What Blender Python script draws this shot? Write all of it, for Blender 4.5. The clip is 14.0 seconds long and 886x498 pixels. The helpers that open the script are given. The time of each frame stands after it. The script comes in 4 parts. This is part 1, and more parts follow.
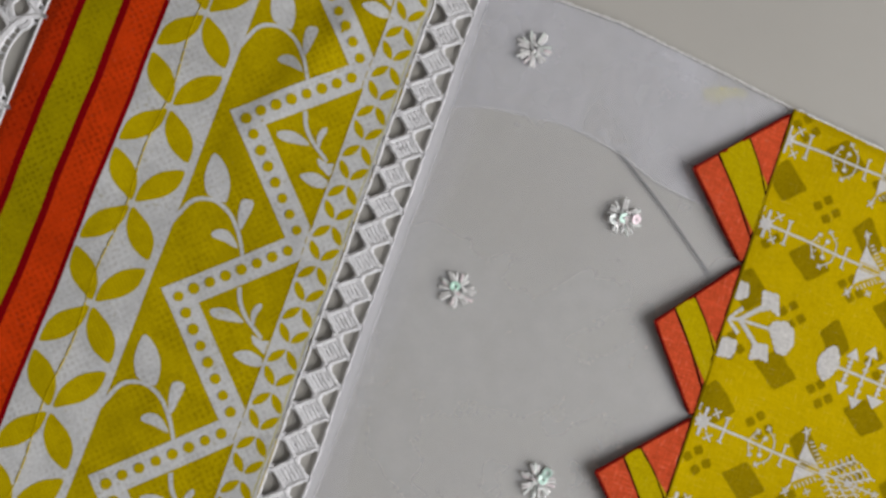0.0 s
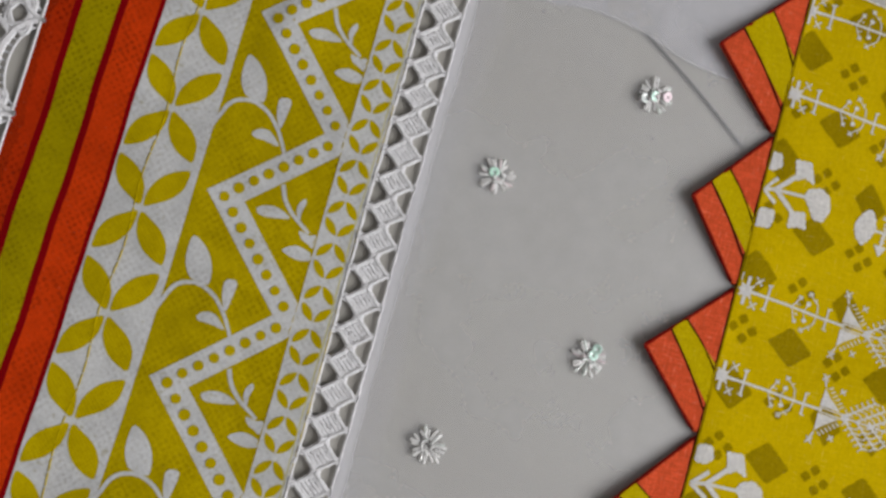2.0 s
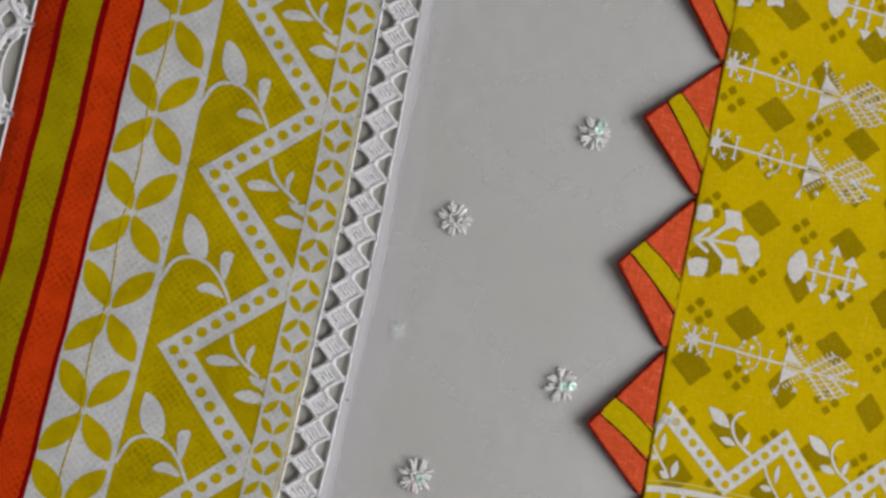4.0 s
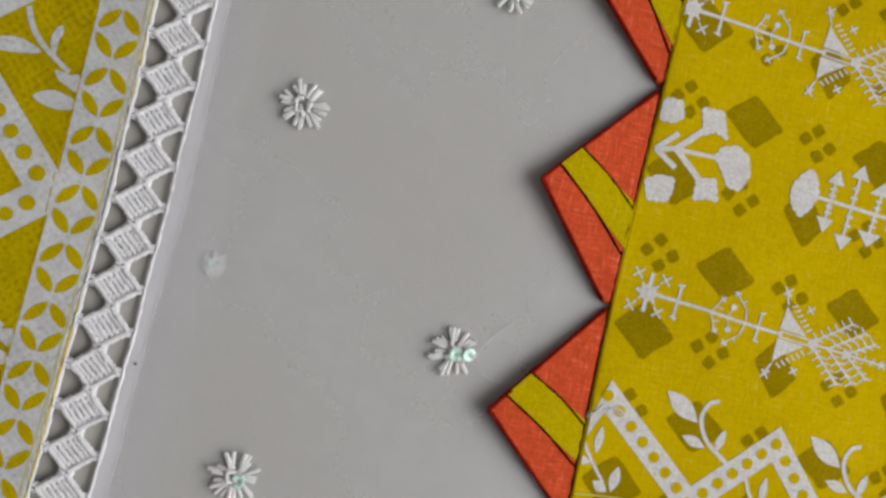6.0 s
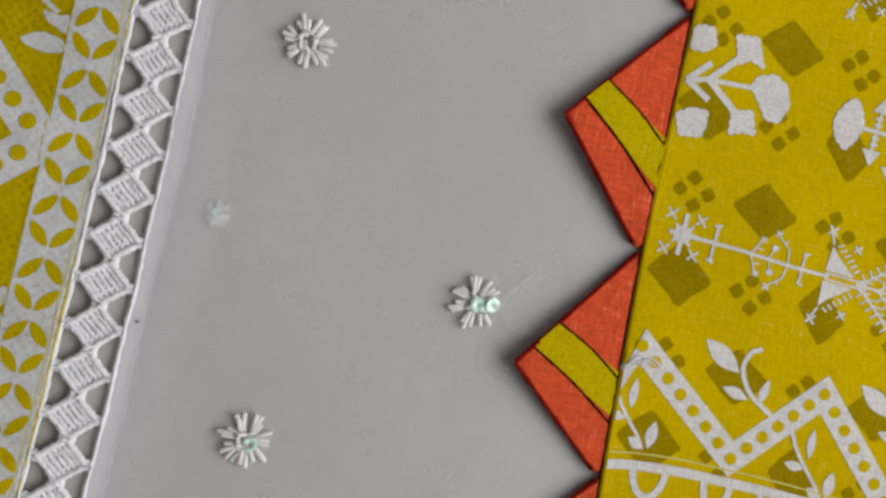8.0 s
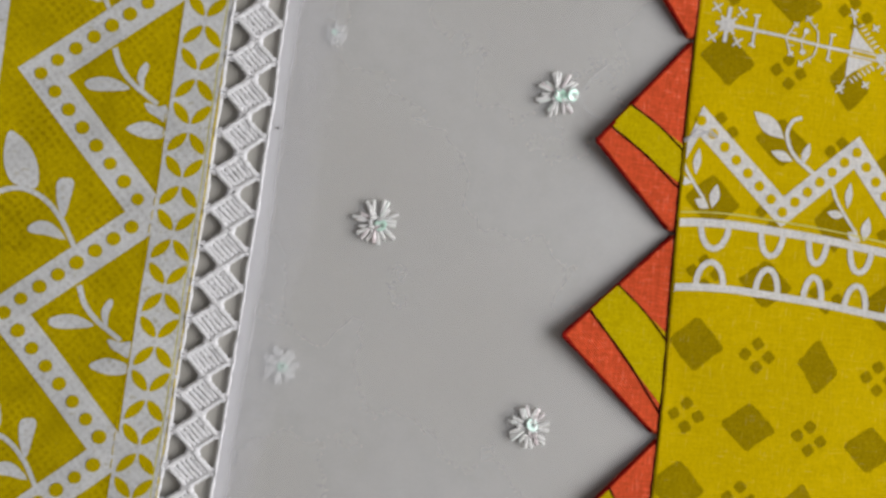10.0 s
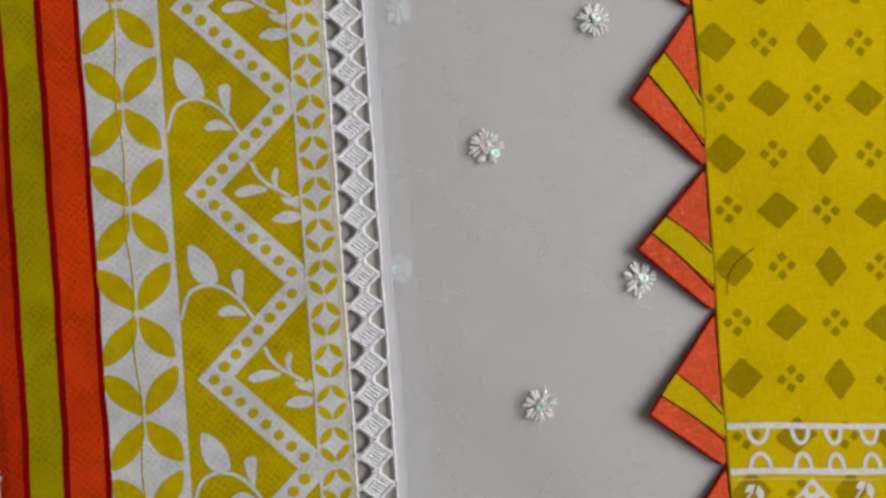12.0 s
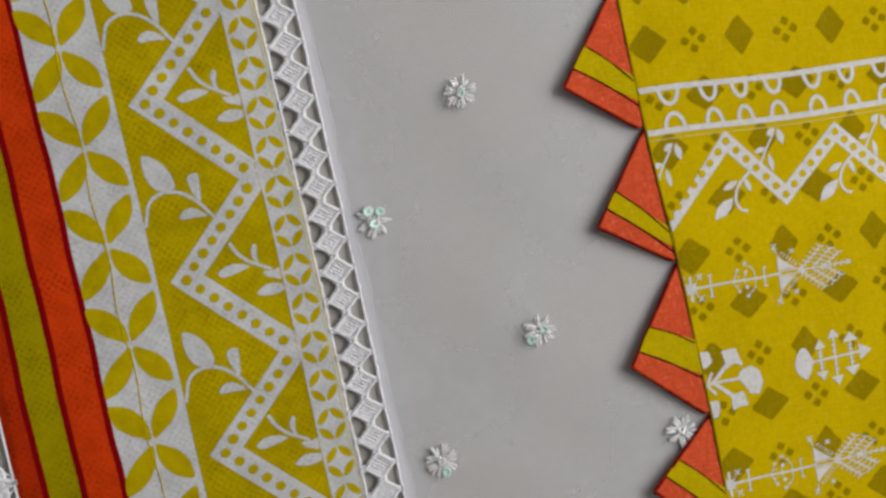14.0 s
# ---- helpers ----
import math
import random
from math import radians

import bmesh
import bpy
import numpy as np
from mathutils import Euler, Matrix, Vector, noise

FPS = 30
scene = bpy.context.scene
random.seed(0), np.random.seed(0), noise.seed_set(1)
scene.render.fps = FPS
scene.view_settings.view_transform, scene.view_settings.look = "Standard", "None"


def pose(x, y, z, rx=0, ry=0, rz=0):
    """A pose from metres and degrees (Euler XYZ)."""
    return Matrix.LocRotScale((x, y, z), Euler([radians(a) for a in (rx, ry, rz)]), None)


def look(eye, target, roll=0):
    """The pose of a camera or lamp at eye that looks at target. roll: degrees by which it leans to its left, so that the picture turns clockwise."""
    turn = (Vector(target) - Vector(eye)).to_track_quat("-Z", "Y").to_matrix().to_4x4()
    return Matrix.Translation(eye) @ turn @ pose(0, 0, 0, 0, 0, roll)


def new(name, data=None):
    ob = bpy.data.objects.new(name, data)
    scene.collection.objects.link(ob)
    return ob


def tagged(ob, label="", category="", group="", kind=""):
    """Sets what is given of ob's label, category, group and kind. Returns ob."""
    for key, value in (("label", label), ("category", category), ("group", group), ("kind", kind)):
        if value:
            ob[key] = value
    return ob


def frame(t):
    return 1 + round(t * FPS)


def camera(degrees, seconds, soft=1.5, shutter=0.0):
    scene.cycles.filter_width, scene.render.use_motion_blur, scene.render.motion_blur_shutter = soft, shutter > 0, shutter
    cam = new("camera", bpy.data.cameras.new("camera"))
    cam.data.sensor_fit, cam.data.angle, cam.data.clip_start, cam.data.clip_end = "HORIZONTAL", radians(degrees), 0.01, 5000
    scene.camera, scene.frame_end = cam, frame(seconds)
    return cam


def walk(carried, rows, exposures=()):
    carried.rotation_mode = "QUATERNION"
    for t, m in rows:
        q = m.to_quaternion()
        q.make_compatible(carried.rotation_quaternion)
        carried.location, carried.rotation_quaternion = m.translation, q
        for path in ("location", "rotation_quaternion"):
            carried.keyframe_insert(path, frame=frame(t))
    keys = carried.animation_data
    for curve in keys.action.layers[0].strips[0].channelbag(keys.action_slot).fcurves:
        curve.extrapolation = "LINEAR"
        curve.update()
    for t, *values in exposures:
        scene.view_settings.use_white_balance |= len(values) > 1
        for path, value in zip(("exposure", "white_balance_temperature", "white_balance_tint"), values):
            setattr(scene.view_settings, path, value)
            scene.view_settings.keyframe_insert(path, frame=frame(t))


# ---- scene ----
cam = camera(60.0, 14.0, soft=2.9)
# seconds, eye in metres, turn in degrees (0, 0, 0 looks straight down)
PATH = [
    (0.0, -0.0144, -0.0335, 0.2622, 3.45, -5.82, 19.09),
    (0.5, -0.0187, -0.0266, 0.2593, 3.50, -5.57, 19.02),
    (1.0, -0.0296, -0.0290, 0.2561, 3.92, -4.94, 18.22),
    (1.5, -0.0248, -0.0463, 0.2626, 3.97, -5.06, 16.82),
    (2.0, -0.0173, -0.0724, 0.2623, 3.32, -5.60, 15.24),
    (2.5, -0.0099, -0.0904, 0.2628, 3.18, -5.24, 13.74),
    (3.0, -0.0152, -0.1139, 0.2616, 2.70, -5.04, 12.58),
    (3.5, -0.0197, -0.1349, 0.2752, 2.20, -5.21, 11.74),
    (4.0, -0.0143, -0.1422, 0.2840, 1.73, -6.05, 10.90),
    (4.2, -0.0105, -0.1471, 0.2839, 1.42, -6.74, 10.66),
    (6.3, 0.0450, -0.1492, 0.1875, 0.28, -5.22, 12.83),
    (6.5, 0.0462, -0.1488, 0.1845, 0.27, -5.07, 12.86),
    (7.0, 0.0455, -0.1476, 0.1854, 0.09, -4.25, 12.66),
    (7.2, 0.0447, -0.1476, 0.1842, 0.12, -4.25, 12.59),
    (9.3, 0.0388, -0.1959, 0.1975, -0.44, -5.17, 7.73),
    (9.5, 0.0372, -0.1980, 0.2010, -0.75, -5.07, 7.44),
    (10.0, 0.0198, -0.2174, 0.2168, -0.41, -5.04, 6.33),
    (10.5, 0.0019, -0.2444, 0.2429, 0.08, -3.73, 4.48),
    (11.0, -0.0114, -0.2715, 0.2653, 0.06, -3.94, 1.24),
    (11.5, -0.0169, -0.3026, 0.2700, -0.27, -4.14, -3.21),
    (12.0, -0.0207, -0.3398, 0.2797, 0.16, -4.90, -6.95),
    (12.5, -0.0118, -0.3575, 0.2840, -0.36, -5.51, -9.30),
    (13.0, -0.0159, -0.3811, 0.2866, -0.24, -6.41, -11.27),
    (13.5, -0.0183, -0.4110, 0.2886, -0.89, -6.36, -13.28),
    (14.0, -0.0209, -0.4388, 0.2976, -2.31, -6.64, -15.44),
]
# seconds, stops: the clip brightens a little on the way
EXPOSURES = [(0.0, -0.08), (4.0, -0.08), (7.0, -0.08), (9.5, 0.0), (10.5, 0.05), (14.0, 0.02)]
walk(cam, [(t, pose(x, y, z, rx, ry, rz)) for t, x, y, z, rx, ry, rz in PATH], EXPOSURES)

# ---- world and light ----
MM = 0.001
world = bpy.data.worlds.new("world")
scene.world = world
world.use_nodes = True
sky = world.node_tree.nodes.new("ShaderNodeTexSky")
sky.sky_type, sky.sun_disc = "NISHITA", False
sky.sun_elevation, sky.sun_rotation = radians(35), radians(90)
world.node_tree.links.new(sky.outputs["Color"], world.node_tree.nodes["Background"].inputs["Color"])
world.node_tree.nodes["Background"].inputs["Strength"].default_value = 0.1

# Area lamp for the soft light from +x, set in an added window.
lamp = bpy.data.lights.new("added_window_light", "AREA")
lamp.shape, lamp.size, lamp.size_y, lamp.energy, lamp.color = "RECTANGLE", 1.5, 0.85, 26.0, (1.0, 0.985, 0.97)
added_window_light = new("added_window_light", lamp)
added_window_light.matrix_world = look((1.22, -0.2, 0.85), (0.0, -0.2, 0.3))


# ---- materials ----
def node_mat(name):
    m = bpy.data.materials.new(name)
    m.use_nodes = True
    return m, m.node_tree.nodes, m.node_tree.links, m.node_tree.nodes["Principled BSDF"]


def math_node(nodes, links, op, a, b=None):
    n = nodes.new("ShaderNodeMath")
    n.operation = op
    for k, v in enumerate((a, b)):
        if v is None:
            continue
        if isinstance(v, (int, float)):
            n.inputs[k].default_value = v
        else:
            links.new(v, n.inputs[k])
    return n.outputs[0]


def noise_node(nodes, links, coord, scale, detail=3.0, rough=0.6):
    n = nodes.new("ShaderNodeTexNoise")
    n.inputs["Scale"].default_value, n.inputs["Detail"].default_value, n.inputs["Roughness"].default_value = scale, detail, rough
    links.new(coord, n.inputs["Vector"])
    return n.outputs["Fac"]


def ramp_node(nodes, links, fac, stops):
    n = nodes.new("ShaderNodeValToRGB")
    el = n.color_ramp.elements
    el[0].position, el[0].color = stops[0][0], (*stops[0][1], 1)
    el[1].position, el[1].color = stops[-1][0], (*stops[-1][1], 1)
    for p, c in stops[1:-1]:
        e = el.new(p)
        e.color = (*c, 1)
    links.new(fac, n.inputs["Fac"])
    return n.outputs["Color"]


def mix_color(nodes, links, mode, fac, a, b):
    n = nodes.new("ShaderNodeMix")
    n.data_type, n.blend_type = "RGBA", mode
    for key, v in ((0, fac), (6, a), (7, b)):
        if isinstance(v, (int, float)):
            n.inputs[key].default_value = v
        elif isinstance(v, tuple):
            n.inputs[key].default_value = (*v, 1)
        else:
            links.new(v, n.inputs[key])
    return n.outputs[2]


def cloth(name, color, pitch=0.9, depth=0.5, blotch=0.12, grain=0.25, speck=None, dimple=0.0, rough=0.9, sheen=0.0, slub=0.0):
    """Woven cloth: threads of that pitch in mm, blotches and fibre grain in the dye, specks of another colour, knitted
    dimples with their shade painted in.
    """
    m, nodes, links, bsdf = node_mat(name)
    coord = nodes.new("ShaderNodeTexCoord").outputs["Object"]
    sep = nodes.new("ShaderNodeSeparateXYZ")
    links.new(coord, sep.inputs[0])
    k = 2 * math.pi / (pitch * MM)
    wob = math_node(nodes, links, "MULTIPLY", noise_node(nodes, links, coord, 90, 2), 5.0)
    sx = math_node(nodes, links, "SINE", math_node(nodes, links, "ADD", math_node(nodes, links, "MULTIPLY", sep.outputs[0], k), wob))
    sy = math_node(nodes, links, "SINE", math_node(nodes, links, "ADD", math_node(nodes, links, "MULTIPLY", sep.outputs[1], k * 0.93), wob))
    weave = math_node(nodes, links, "MULTIPLY", sx, sy)
    big = noise_node(nodes, links, coord, 22, 4)
    fine = noise_node(nodes, links, coord, 1400, 3, 0.7)
    col = mix_color(nodes, links, "MULTIPLY", 1.0, color, ramp_node(nodes, links, big, [(0.3, (1 - blotch,) * 3), (0.7, (1.0,) * 3)]))
    col = mix_color(nodes, links, "MULTIPLY", 1.0, col, ramp_node(nodes, links, fine, [(0.3, (1 - grain,) * 3), (0.62, (1.0,) * 3)]))
    if slub:
        for stretched in ((220, 1700, 600), (1700, 220, 600)):
            stretch = nodes.new("ShaderNodeMapping")
            stretch.inputs["Scale"].default_value = stretched
            links.new(coord, stretch.inputs["Vector"])
            streak = noise_node(nodes, links, stretch.outputs[0], 1.0, 2, 0.6)
            col = mix_color(nodes, links, "MULTIPLY", 1.0, col, ramp_node(nodes, links, streak, [(0.3, (1 - slub,) * 3), (0.68, (1.0,) * 3)]))
            col = mix_color(nodes, links, "MIX", ramp_node(nodes, links, streak, [(0.64, (0,) * 3), (0.8, (slub,) * 3)]), col, (0.8, 0.7, 0.55))
    if dimple:
        # Dimple shade: the hollows of the knit are darkened in the colour.
        patchy = ramp_node(nodes, links, noise_node(nodes, links, coord, 75, 3), [(0.36, (0.1,) * 3), (0.62, (1.0,) * 3)])
        pit_shade = math_node(nodes, links, "ADD", noise_node(nodes, links, coord, 850, 1, 0.5), math_node(nodes, links, "MULTIPLY", weave, 0.32))
        pit_shade = ramp_node(nodes, links, pit_shade, [(0.55, (0,) * 3), (0.72, (dimple,) * 3)])
        dark = math_node(nodes, links, "MULTIPLY", pit_shade, patchy)
        col = mix_color(nodes, links, "MULTIPLY", dark, col, (0.45, 0.4, 0.36))
        worn = ramp_node(nodes, links, noise_node(nodes, links, coord, 110, 3, 0.6), [(0.35, (0.84,) * 3), (0.6, (1.0,) * 3)])
        col = mix_color(nodes, links, "MULTIPLY", 1.0, col, worn)
        lint = ramp_node(nodes, links, noise_node(nodes, links, coord, 1100, 2, 0.6), [(0.66, (0,) * 3), (0.78, (0.14 * dimple,) * 3)])
        col = mix_color(nodes, links, "MIX", lint, col, (0.75, 0.66, 0.5))
    if speck:
        s = noise_node(nodes, links, coord, 700, 2, 0.5)
        area = noise_node(nodes, links, coord, 45, 2, 0.5)
        fac = ramp_node(nodes, links, math_node(nodes, links, "ADD", s, math_node(nodes, links, "MULTIPLY", area, 0.35)), [(0.82, (0,) * 3), (0.91, (0.6,) * 3)])
        col = mix_color(nodes, links, "MIX", fac, col, speck)
    links.new(col, bsdf.inputs["Base Color"])
    bsdf.inputs["Roughness"].default_value = rough
    bsdf.inputs["Specular IOR Level"].default_value = 0.015
    bsdf.inputs["Sheen Weight"].default_value = sheen
    height = math_node(nodes, links, "ADD", math_node(nodes, links, "MULTIPLY", weave, 0.5), math_node(nodes, links, "MULTIPLY", fine, 1.2))
    bump = nodes.new("ShaderNodeBump")
    bump.inputs["Strength"].default_value, bump.inputs["Distance"].default_value = depth, 0.15 * MM
    links.new(height, bump.inputs["Height"])
    links.new(bump.outputs[0], bsdf.inputs["Normal"])
    return m


def plain(name, color, rough=0.7, scale=30, amount=0.1, bump=0.1, metal=0.0):
    m, nodes, links, bsdf = node_mat(name)
    coord = nodes.new("ShaderNodeTexCoord").outputs["Object"]
    n, f = noise_node(nodes, links, coord, scale, 5), noise_node(nodes, links, coord, scale * 25, 3)
    col = mix_color(nodes, links, "MULTIPLY", 1.0, color, ramp_node(nodes, links, n, [(0.3, (1 - amount,) * 3), (0.7, (1.0,) * 3)]))
    links.new(col, bsdf.inputs["Base Color"])
    bsdf.inputs["Roughness"].default_value, bsdf.inputs["Metallic"].default_value = rough, metal
    b = nodes.new("ShaderNodeBump")
    b.inputs["Strength"].default_value, b.inputs["Distance"].default_value = bump, 0.1 * MM
    links.new(f, b.inputs["Height"])
    links.new(b.outputs[0], bsdf.inputs["Normal"])
    return m


def gauze(name, color, cover, vary=0.34, patch=13, stretched=(1, 1, 1), thins=0):
    """Sheer organza: fine threads that cover that share of what lies beneath; it may thin out across its width."""
    m, nodes, links, bsdf = node_mat(name)
    coord = nodes.new("ShaderNodeTexCoord").outputs["Object"]
    along = nodes.new("ShaderNodeMapping")
    along.inputs["Scale"].default_value = stretched
    along.inputs["Rotation"].default_value = (0, 0, 0.5 if stretched[0] != 1 else 0)
    links.new(coord, along.inputs["Vector"])
    big, fine = noise_node(nodes, links, along.outputs[0], patch, 4), noise_node(nodes, links, coord, 900, 2)
    bsdf.inputs["Base Color"].default_value = (*color, 1)
    bsdf.inputs["Roughness"].default_value = 0.55
    bsdf.inputs["Sheen Weight"].default_value = 0.3
    clear = nodes.new("ShaderNodeBsdfTransparent")
    mix = nodes.new("ShaderNodeMixShader")
    share = math_node(nodes, links, "ADD", math_node(nodes, links, "MULTIPLY", big, vary), math_node(nodes, links, "MULTIPLY", fine, 0.03))
    share = math_node(nodes, links, "ADD", share, cover - 0.05 - vary / 2)
    if thins:
        width = nodes.new("ShaderNodeAttribute")
        width.attribute_name = "across"
        share = math_node(nodes, links, "MULTIPLY", share, math_node(nodes, links, "SUBTRACT", 1.0, math_node(nodes, links, "POWER", width.outputs["Fac"], thins)))
    links.new(share, mix.inputs[0])
    links.new(clear.outputs[0], mix.inputs[1])
    links.new(bsdf.outputs[0], mix.inputs[2])
    links.new(mix.outputs[0], nodes["Material Output"].inputs["Surface"])
    return m


m_border_yellow = cloth("border_yellow", (0.57, 0.428, 0.0012), 2.8, 0.5, 0.22, 0.25, dimple=0.48)
m_border_white = cloth("border_white", (0.68, 0.69, 0.705), 2.8, 0.3, 0.08, 0.2, speck=(0.34, 0.31, 0.2), dimple=0.3)
# Border yellow darkened: the light's fall-off to the left is in this colour.
m_stripe_yellow_shaded = cloth("stripe_yellow_shaded", (0.43, 0.345, 0.001), 2.8, 0.45, 0.2, 0.25, dimple=0.5)
m_print_yellow = cloth("print_yellow", (0.58, 0.437, 0.0015), 1.5, 0.5, 0.14, 0.18, dimple=0.35)
m_red = cloth("border_red", (0.26, 0.002, 0.005), 0.8, 0.5, 0.2, 0.25)
m_border_orange = cloth("border_orange", (0.72, 0.056, 0.005), 2.8, 0.5, 0.15, 0.2, dimple=0.65)
m_outer_orange = cloth("outer_orange", (0.42, 0.03, 0.004), 2.1, 0.6, 0.2, 0.25, speck=(0.12, 0.003, 0.004), dimple=0.6)
m_faded_orange = cloth("faded_orange", (0.58, 0.038, 0.004), 2.8, 0.5, 0.25, 0.22, dimple=0.75)
m_point_orange = cloth("point_orange", (0.96, 0.13, 0.045), 0.9, 1.0, 0.16, 0.22, slub=0.27)
m_point_yellow = cloth("point_yellow", (0.66, 0.5, 0.0015), 0.9, 1.0, 0.14, 0.25, slub=0.12)
# Edge red taken darker, with the fold's shade painted in.
m_point_edge_shade = cloth("point_edge_red_shade", (0.27, 0.012, 0.008), 0.9, 0.6, 0.25, 0.3)
m_seam = cloth("seam_dark", (0.05, 0.008, 0.004), 0.6, 0.4, 0.2, 0.2)
m_panel = cloth("panel_yellow", (0.72, 0.51, 0.0006), 0.9, 0.7, 0.14, 0.15, slub=0.12)
m_panel_dark = cloth("panel_olive", (0.41, 0.29, 0.0008), 0.9, 0.6, 0.2, 0.3, slub=0.12)
m_panel_white = cloth("panel_white", (0.87, 0.85, 0.83), 0.9, 0.6, 0.1, 0.25, slub=0.16)
m_lace = cloth("lace_white", (0.86, 0.86, 0.89), 0.6, 0.8, 0.05, 0.2)
m_gauze = gauze("organza", (0.70, 0.715, 0.755), 0.335, 0.5)
m_facing = gauze("organza_facing", (0.84, 0.84, 0.95), 0.42, 1.4, 17, (1.0, 0.5, 1.0))
m_hem = gauze("organza_hem", (0.84, 0.84, 0.88), 0.5)
m_hem_roll = gauze("organza_roll", (0.84, 0.84, 0.9), 0.62, 0.5, 40, (1.0, 0.4, 1.0), 4.0)
m_scrap = plain("pale_yellow", (0.64, 0.58, 0.12), 0.8, 200, 0.3, 0.2)
m_hem_soft = gauze("organza_hem_soft", (0.84, 0.84, 0.92), 0.3, 0.6, 30, (1.0, 0.35, 1.0), 2.5)
m_silver = plain("silver_thread", (0.92, 0.91, 0.9), 0.35, 900, 0.45, 0.9, 0.15)
m_grey_thread = plain("grey_thread", (0.15, 0.15, 0.155), 0.7, 300, 0.3, 0.3)
m_floor = plain("grey_floor", (0.47, 0.455, 0.425), 0.6, 12, 0.06, 0.05)
m_strap = plain("dark_strap", (0.055, 0.05, 0.045), 0.7, 300, 0.3, 0.3)
m_wall = plain("wall_paint", (0.55, 0.54, 0.53), 0.8, 6, 0.04, 0.1)
m_frame = plain("frame_paint", (0.8, 0.8, 0.8), 0.4, 20, 0.05, 0.1)

m_bead, _n, _l, _b = node_mat("bead_glass")
_info = _n.new("ShaderNodeObjectInfo")
_l.new(ramp_node(_n, _l, _info.outputs["Random"], [(0.0, (0.86, 0.97, 0.92)), (0.25, (0.97, 0.97, 0.98)), (0.75, (0.97, 0.97, 0.98)), (1.0, (0.95, 0.8, 0.84))]), _b.inputs["Base Color"])
_b.inputs["Roughness"].default_value, _b.inputs["Transmission Weight"].default_value = 0.18, 0.12
_b.inputs["Coat Weight"].default_value = 0.6
_b.inputs["Subsurface Weight"].default_value, _b.inputs["Subsurface Scale"].default_value = 0.7, 0.0012
_b.inputs["Subsurface Radius"].default_value = (1.0, 1.0, 1.0)
_clear, _mix = _n.new("ShaderNodeBsdfTransparent"), _n.new("ShaderNodeMixShader")
_mix.inputs[0].default_value = 0.86
_l.new(_clear.outputs[0], _mix.inputs[1])
_l.new(_b.outputs[0], _mix.inputs[2])
_l.new(_mix.outputs[0], _n["Material Output"].inputs["Surface"])
m_bead_dim, _n, _l, _b = node_mat("bead_milky")
_b.inputs["Base Color"].default_value, _b.inputs["Roughness"].default_value = (0.97, 0.97, 0.97, 1), 0.35
_clear, _mix = _n.new("ShaderNodeBsdfTransparent"), _n.new("ShaderNodeMixShader")
_mix.inputs[0].default_value = 0.6
_l.new(_clear.outputs[0], _mix.inputs[1])
_l.new(_b.outputs[0], _mix.inputs[2])
_l.new(_mix.outputs[0], _n["Material Output"].inputs["Surface"])
m_sequin, _n, _l, _b = node_mat("sequin_iridescent")
_info = _n.new("ShaderNodeObjectInfo")
_l.new(ramp_node(_n, _l, _info.outputs["Random"], [(0.0, (0.62, 0.95, 0.8)), (0.6, (0.72, 0.96, 0.88)), (1.0, (0.95, 0.78, 0.86))]), _b.inputs["Base Color"])
_b.inputs["Roughness"].default_value, _b.inputs["Metallic"].default_value = 0.3, 0.0
_b.inputs["Coat Weight"].default_value = 0.8


# ---- helpers of the scene ----
def part(name, data, material, parent=None, label=""):
    ob = new(name, data)
    if material:
        data.materials.clear()
        data.materials.append(material)
    if parent:
        ob.parent = parent
    return tagged(ob, label)


def bm_mesh(bm, smooth=True):
    me = bpy.data.meshes.new("mesh")
    bm.normal_update()
    bm.to_mesh(me)
    bm.free()
    if smooth:
        me.shade_smooth()
    return me


def thing(name, label, category, group="", at=(0, 0, 0)):
    ob = new(name)
    ob.location = at
    ob.empty_display_size = 0.01
    return tagged(ob, label, category, group)


def box(name, lo, hi, material, kind="structure", label=""):
    bm = bmesh.new()
    bmesh.ops.create_cube(bm, size=1)
    c, s = [(a + b) / 2 for a, b in zip(lo, hi)], [b - a for a, b in zip(lo, hi)]
    for v in bm.verts:
        v.co = Vector([c[i] + s[i] * v.co[i] for i in range(3)])
    bmesh.ops.bevel(bm, geom=bm.edges[:], offset=0.002, segments=1, affect="EDGES")
    return tagged(part(name, bm_mesh(bm, False), material), label, kind=kind)


def smooth_line(pts, n=6, closed=False):
    """Catmull-Rom through the points."""
    P = [np.array(p, float) for p in pts]
    if closed:
        P = [P[-1], *P, P[0], P[1]]
    else:
        P = [2 * P[0] - P[1], *P, 2 * P[-1] - P[-2]]
    out = []
    for a, b, c, d in zip(P, P[1:], P[2:], P[3:]):
        for k in range(n):
            t = k / n
            out.append(0.5 * (2 * b + (c - a) * t + (2 * a - 5 * b + 4 * c - d) * t * t + (3 * b - a - 3 * c + d) * t ** 3))
    if not closed:
        out.append(P[-2])
    return [tuple(p) for p in out]


def ribbon(pts, w, w_end=None):
    """A flat stroke of that width as quads."""
    w_end = w if w_end is None else w_end
    P = np.array(pts, float)
    T = np.gradient(P, axis=0)
    T /= np.maximum(np.linalg.norm(T, axis=1, keepdims=True), 1e-9)
    N = np.stack([-T[:, 1], T[:, 0]], 1) * (np.linspace(w, w_end, len(P)) / 2)[:, None]
    A, B = P + N, P - N
    return [[tuple(A[i]), tuple(A[i + 1]), tuple(B[i + 1]), tuple(B[i])] for i in range(len(P) - 1)]


def disc(x, y, r, ry=None, n=12):
    ry = r if ry is None else ry
    return [(x + r * math.cos(2 * math.pi * k / n), y + ry * math.sin(2 * math.pi * k / n)) for k in range(n)]


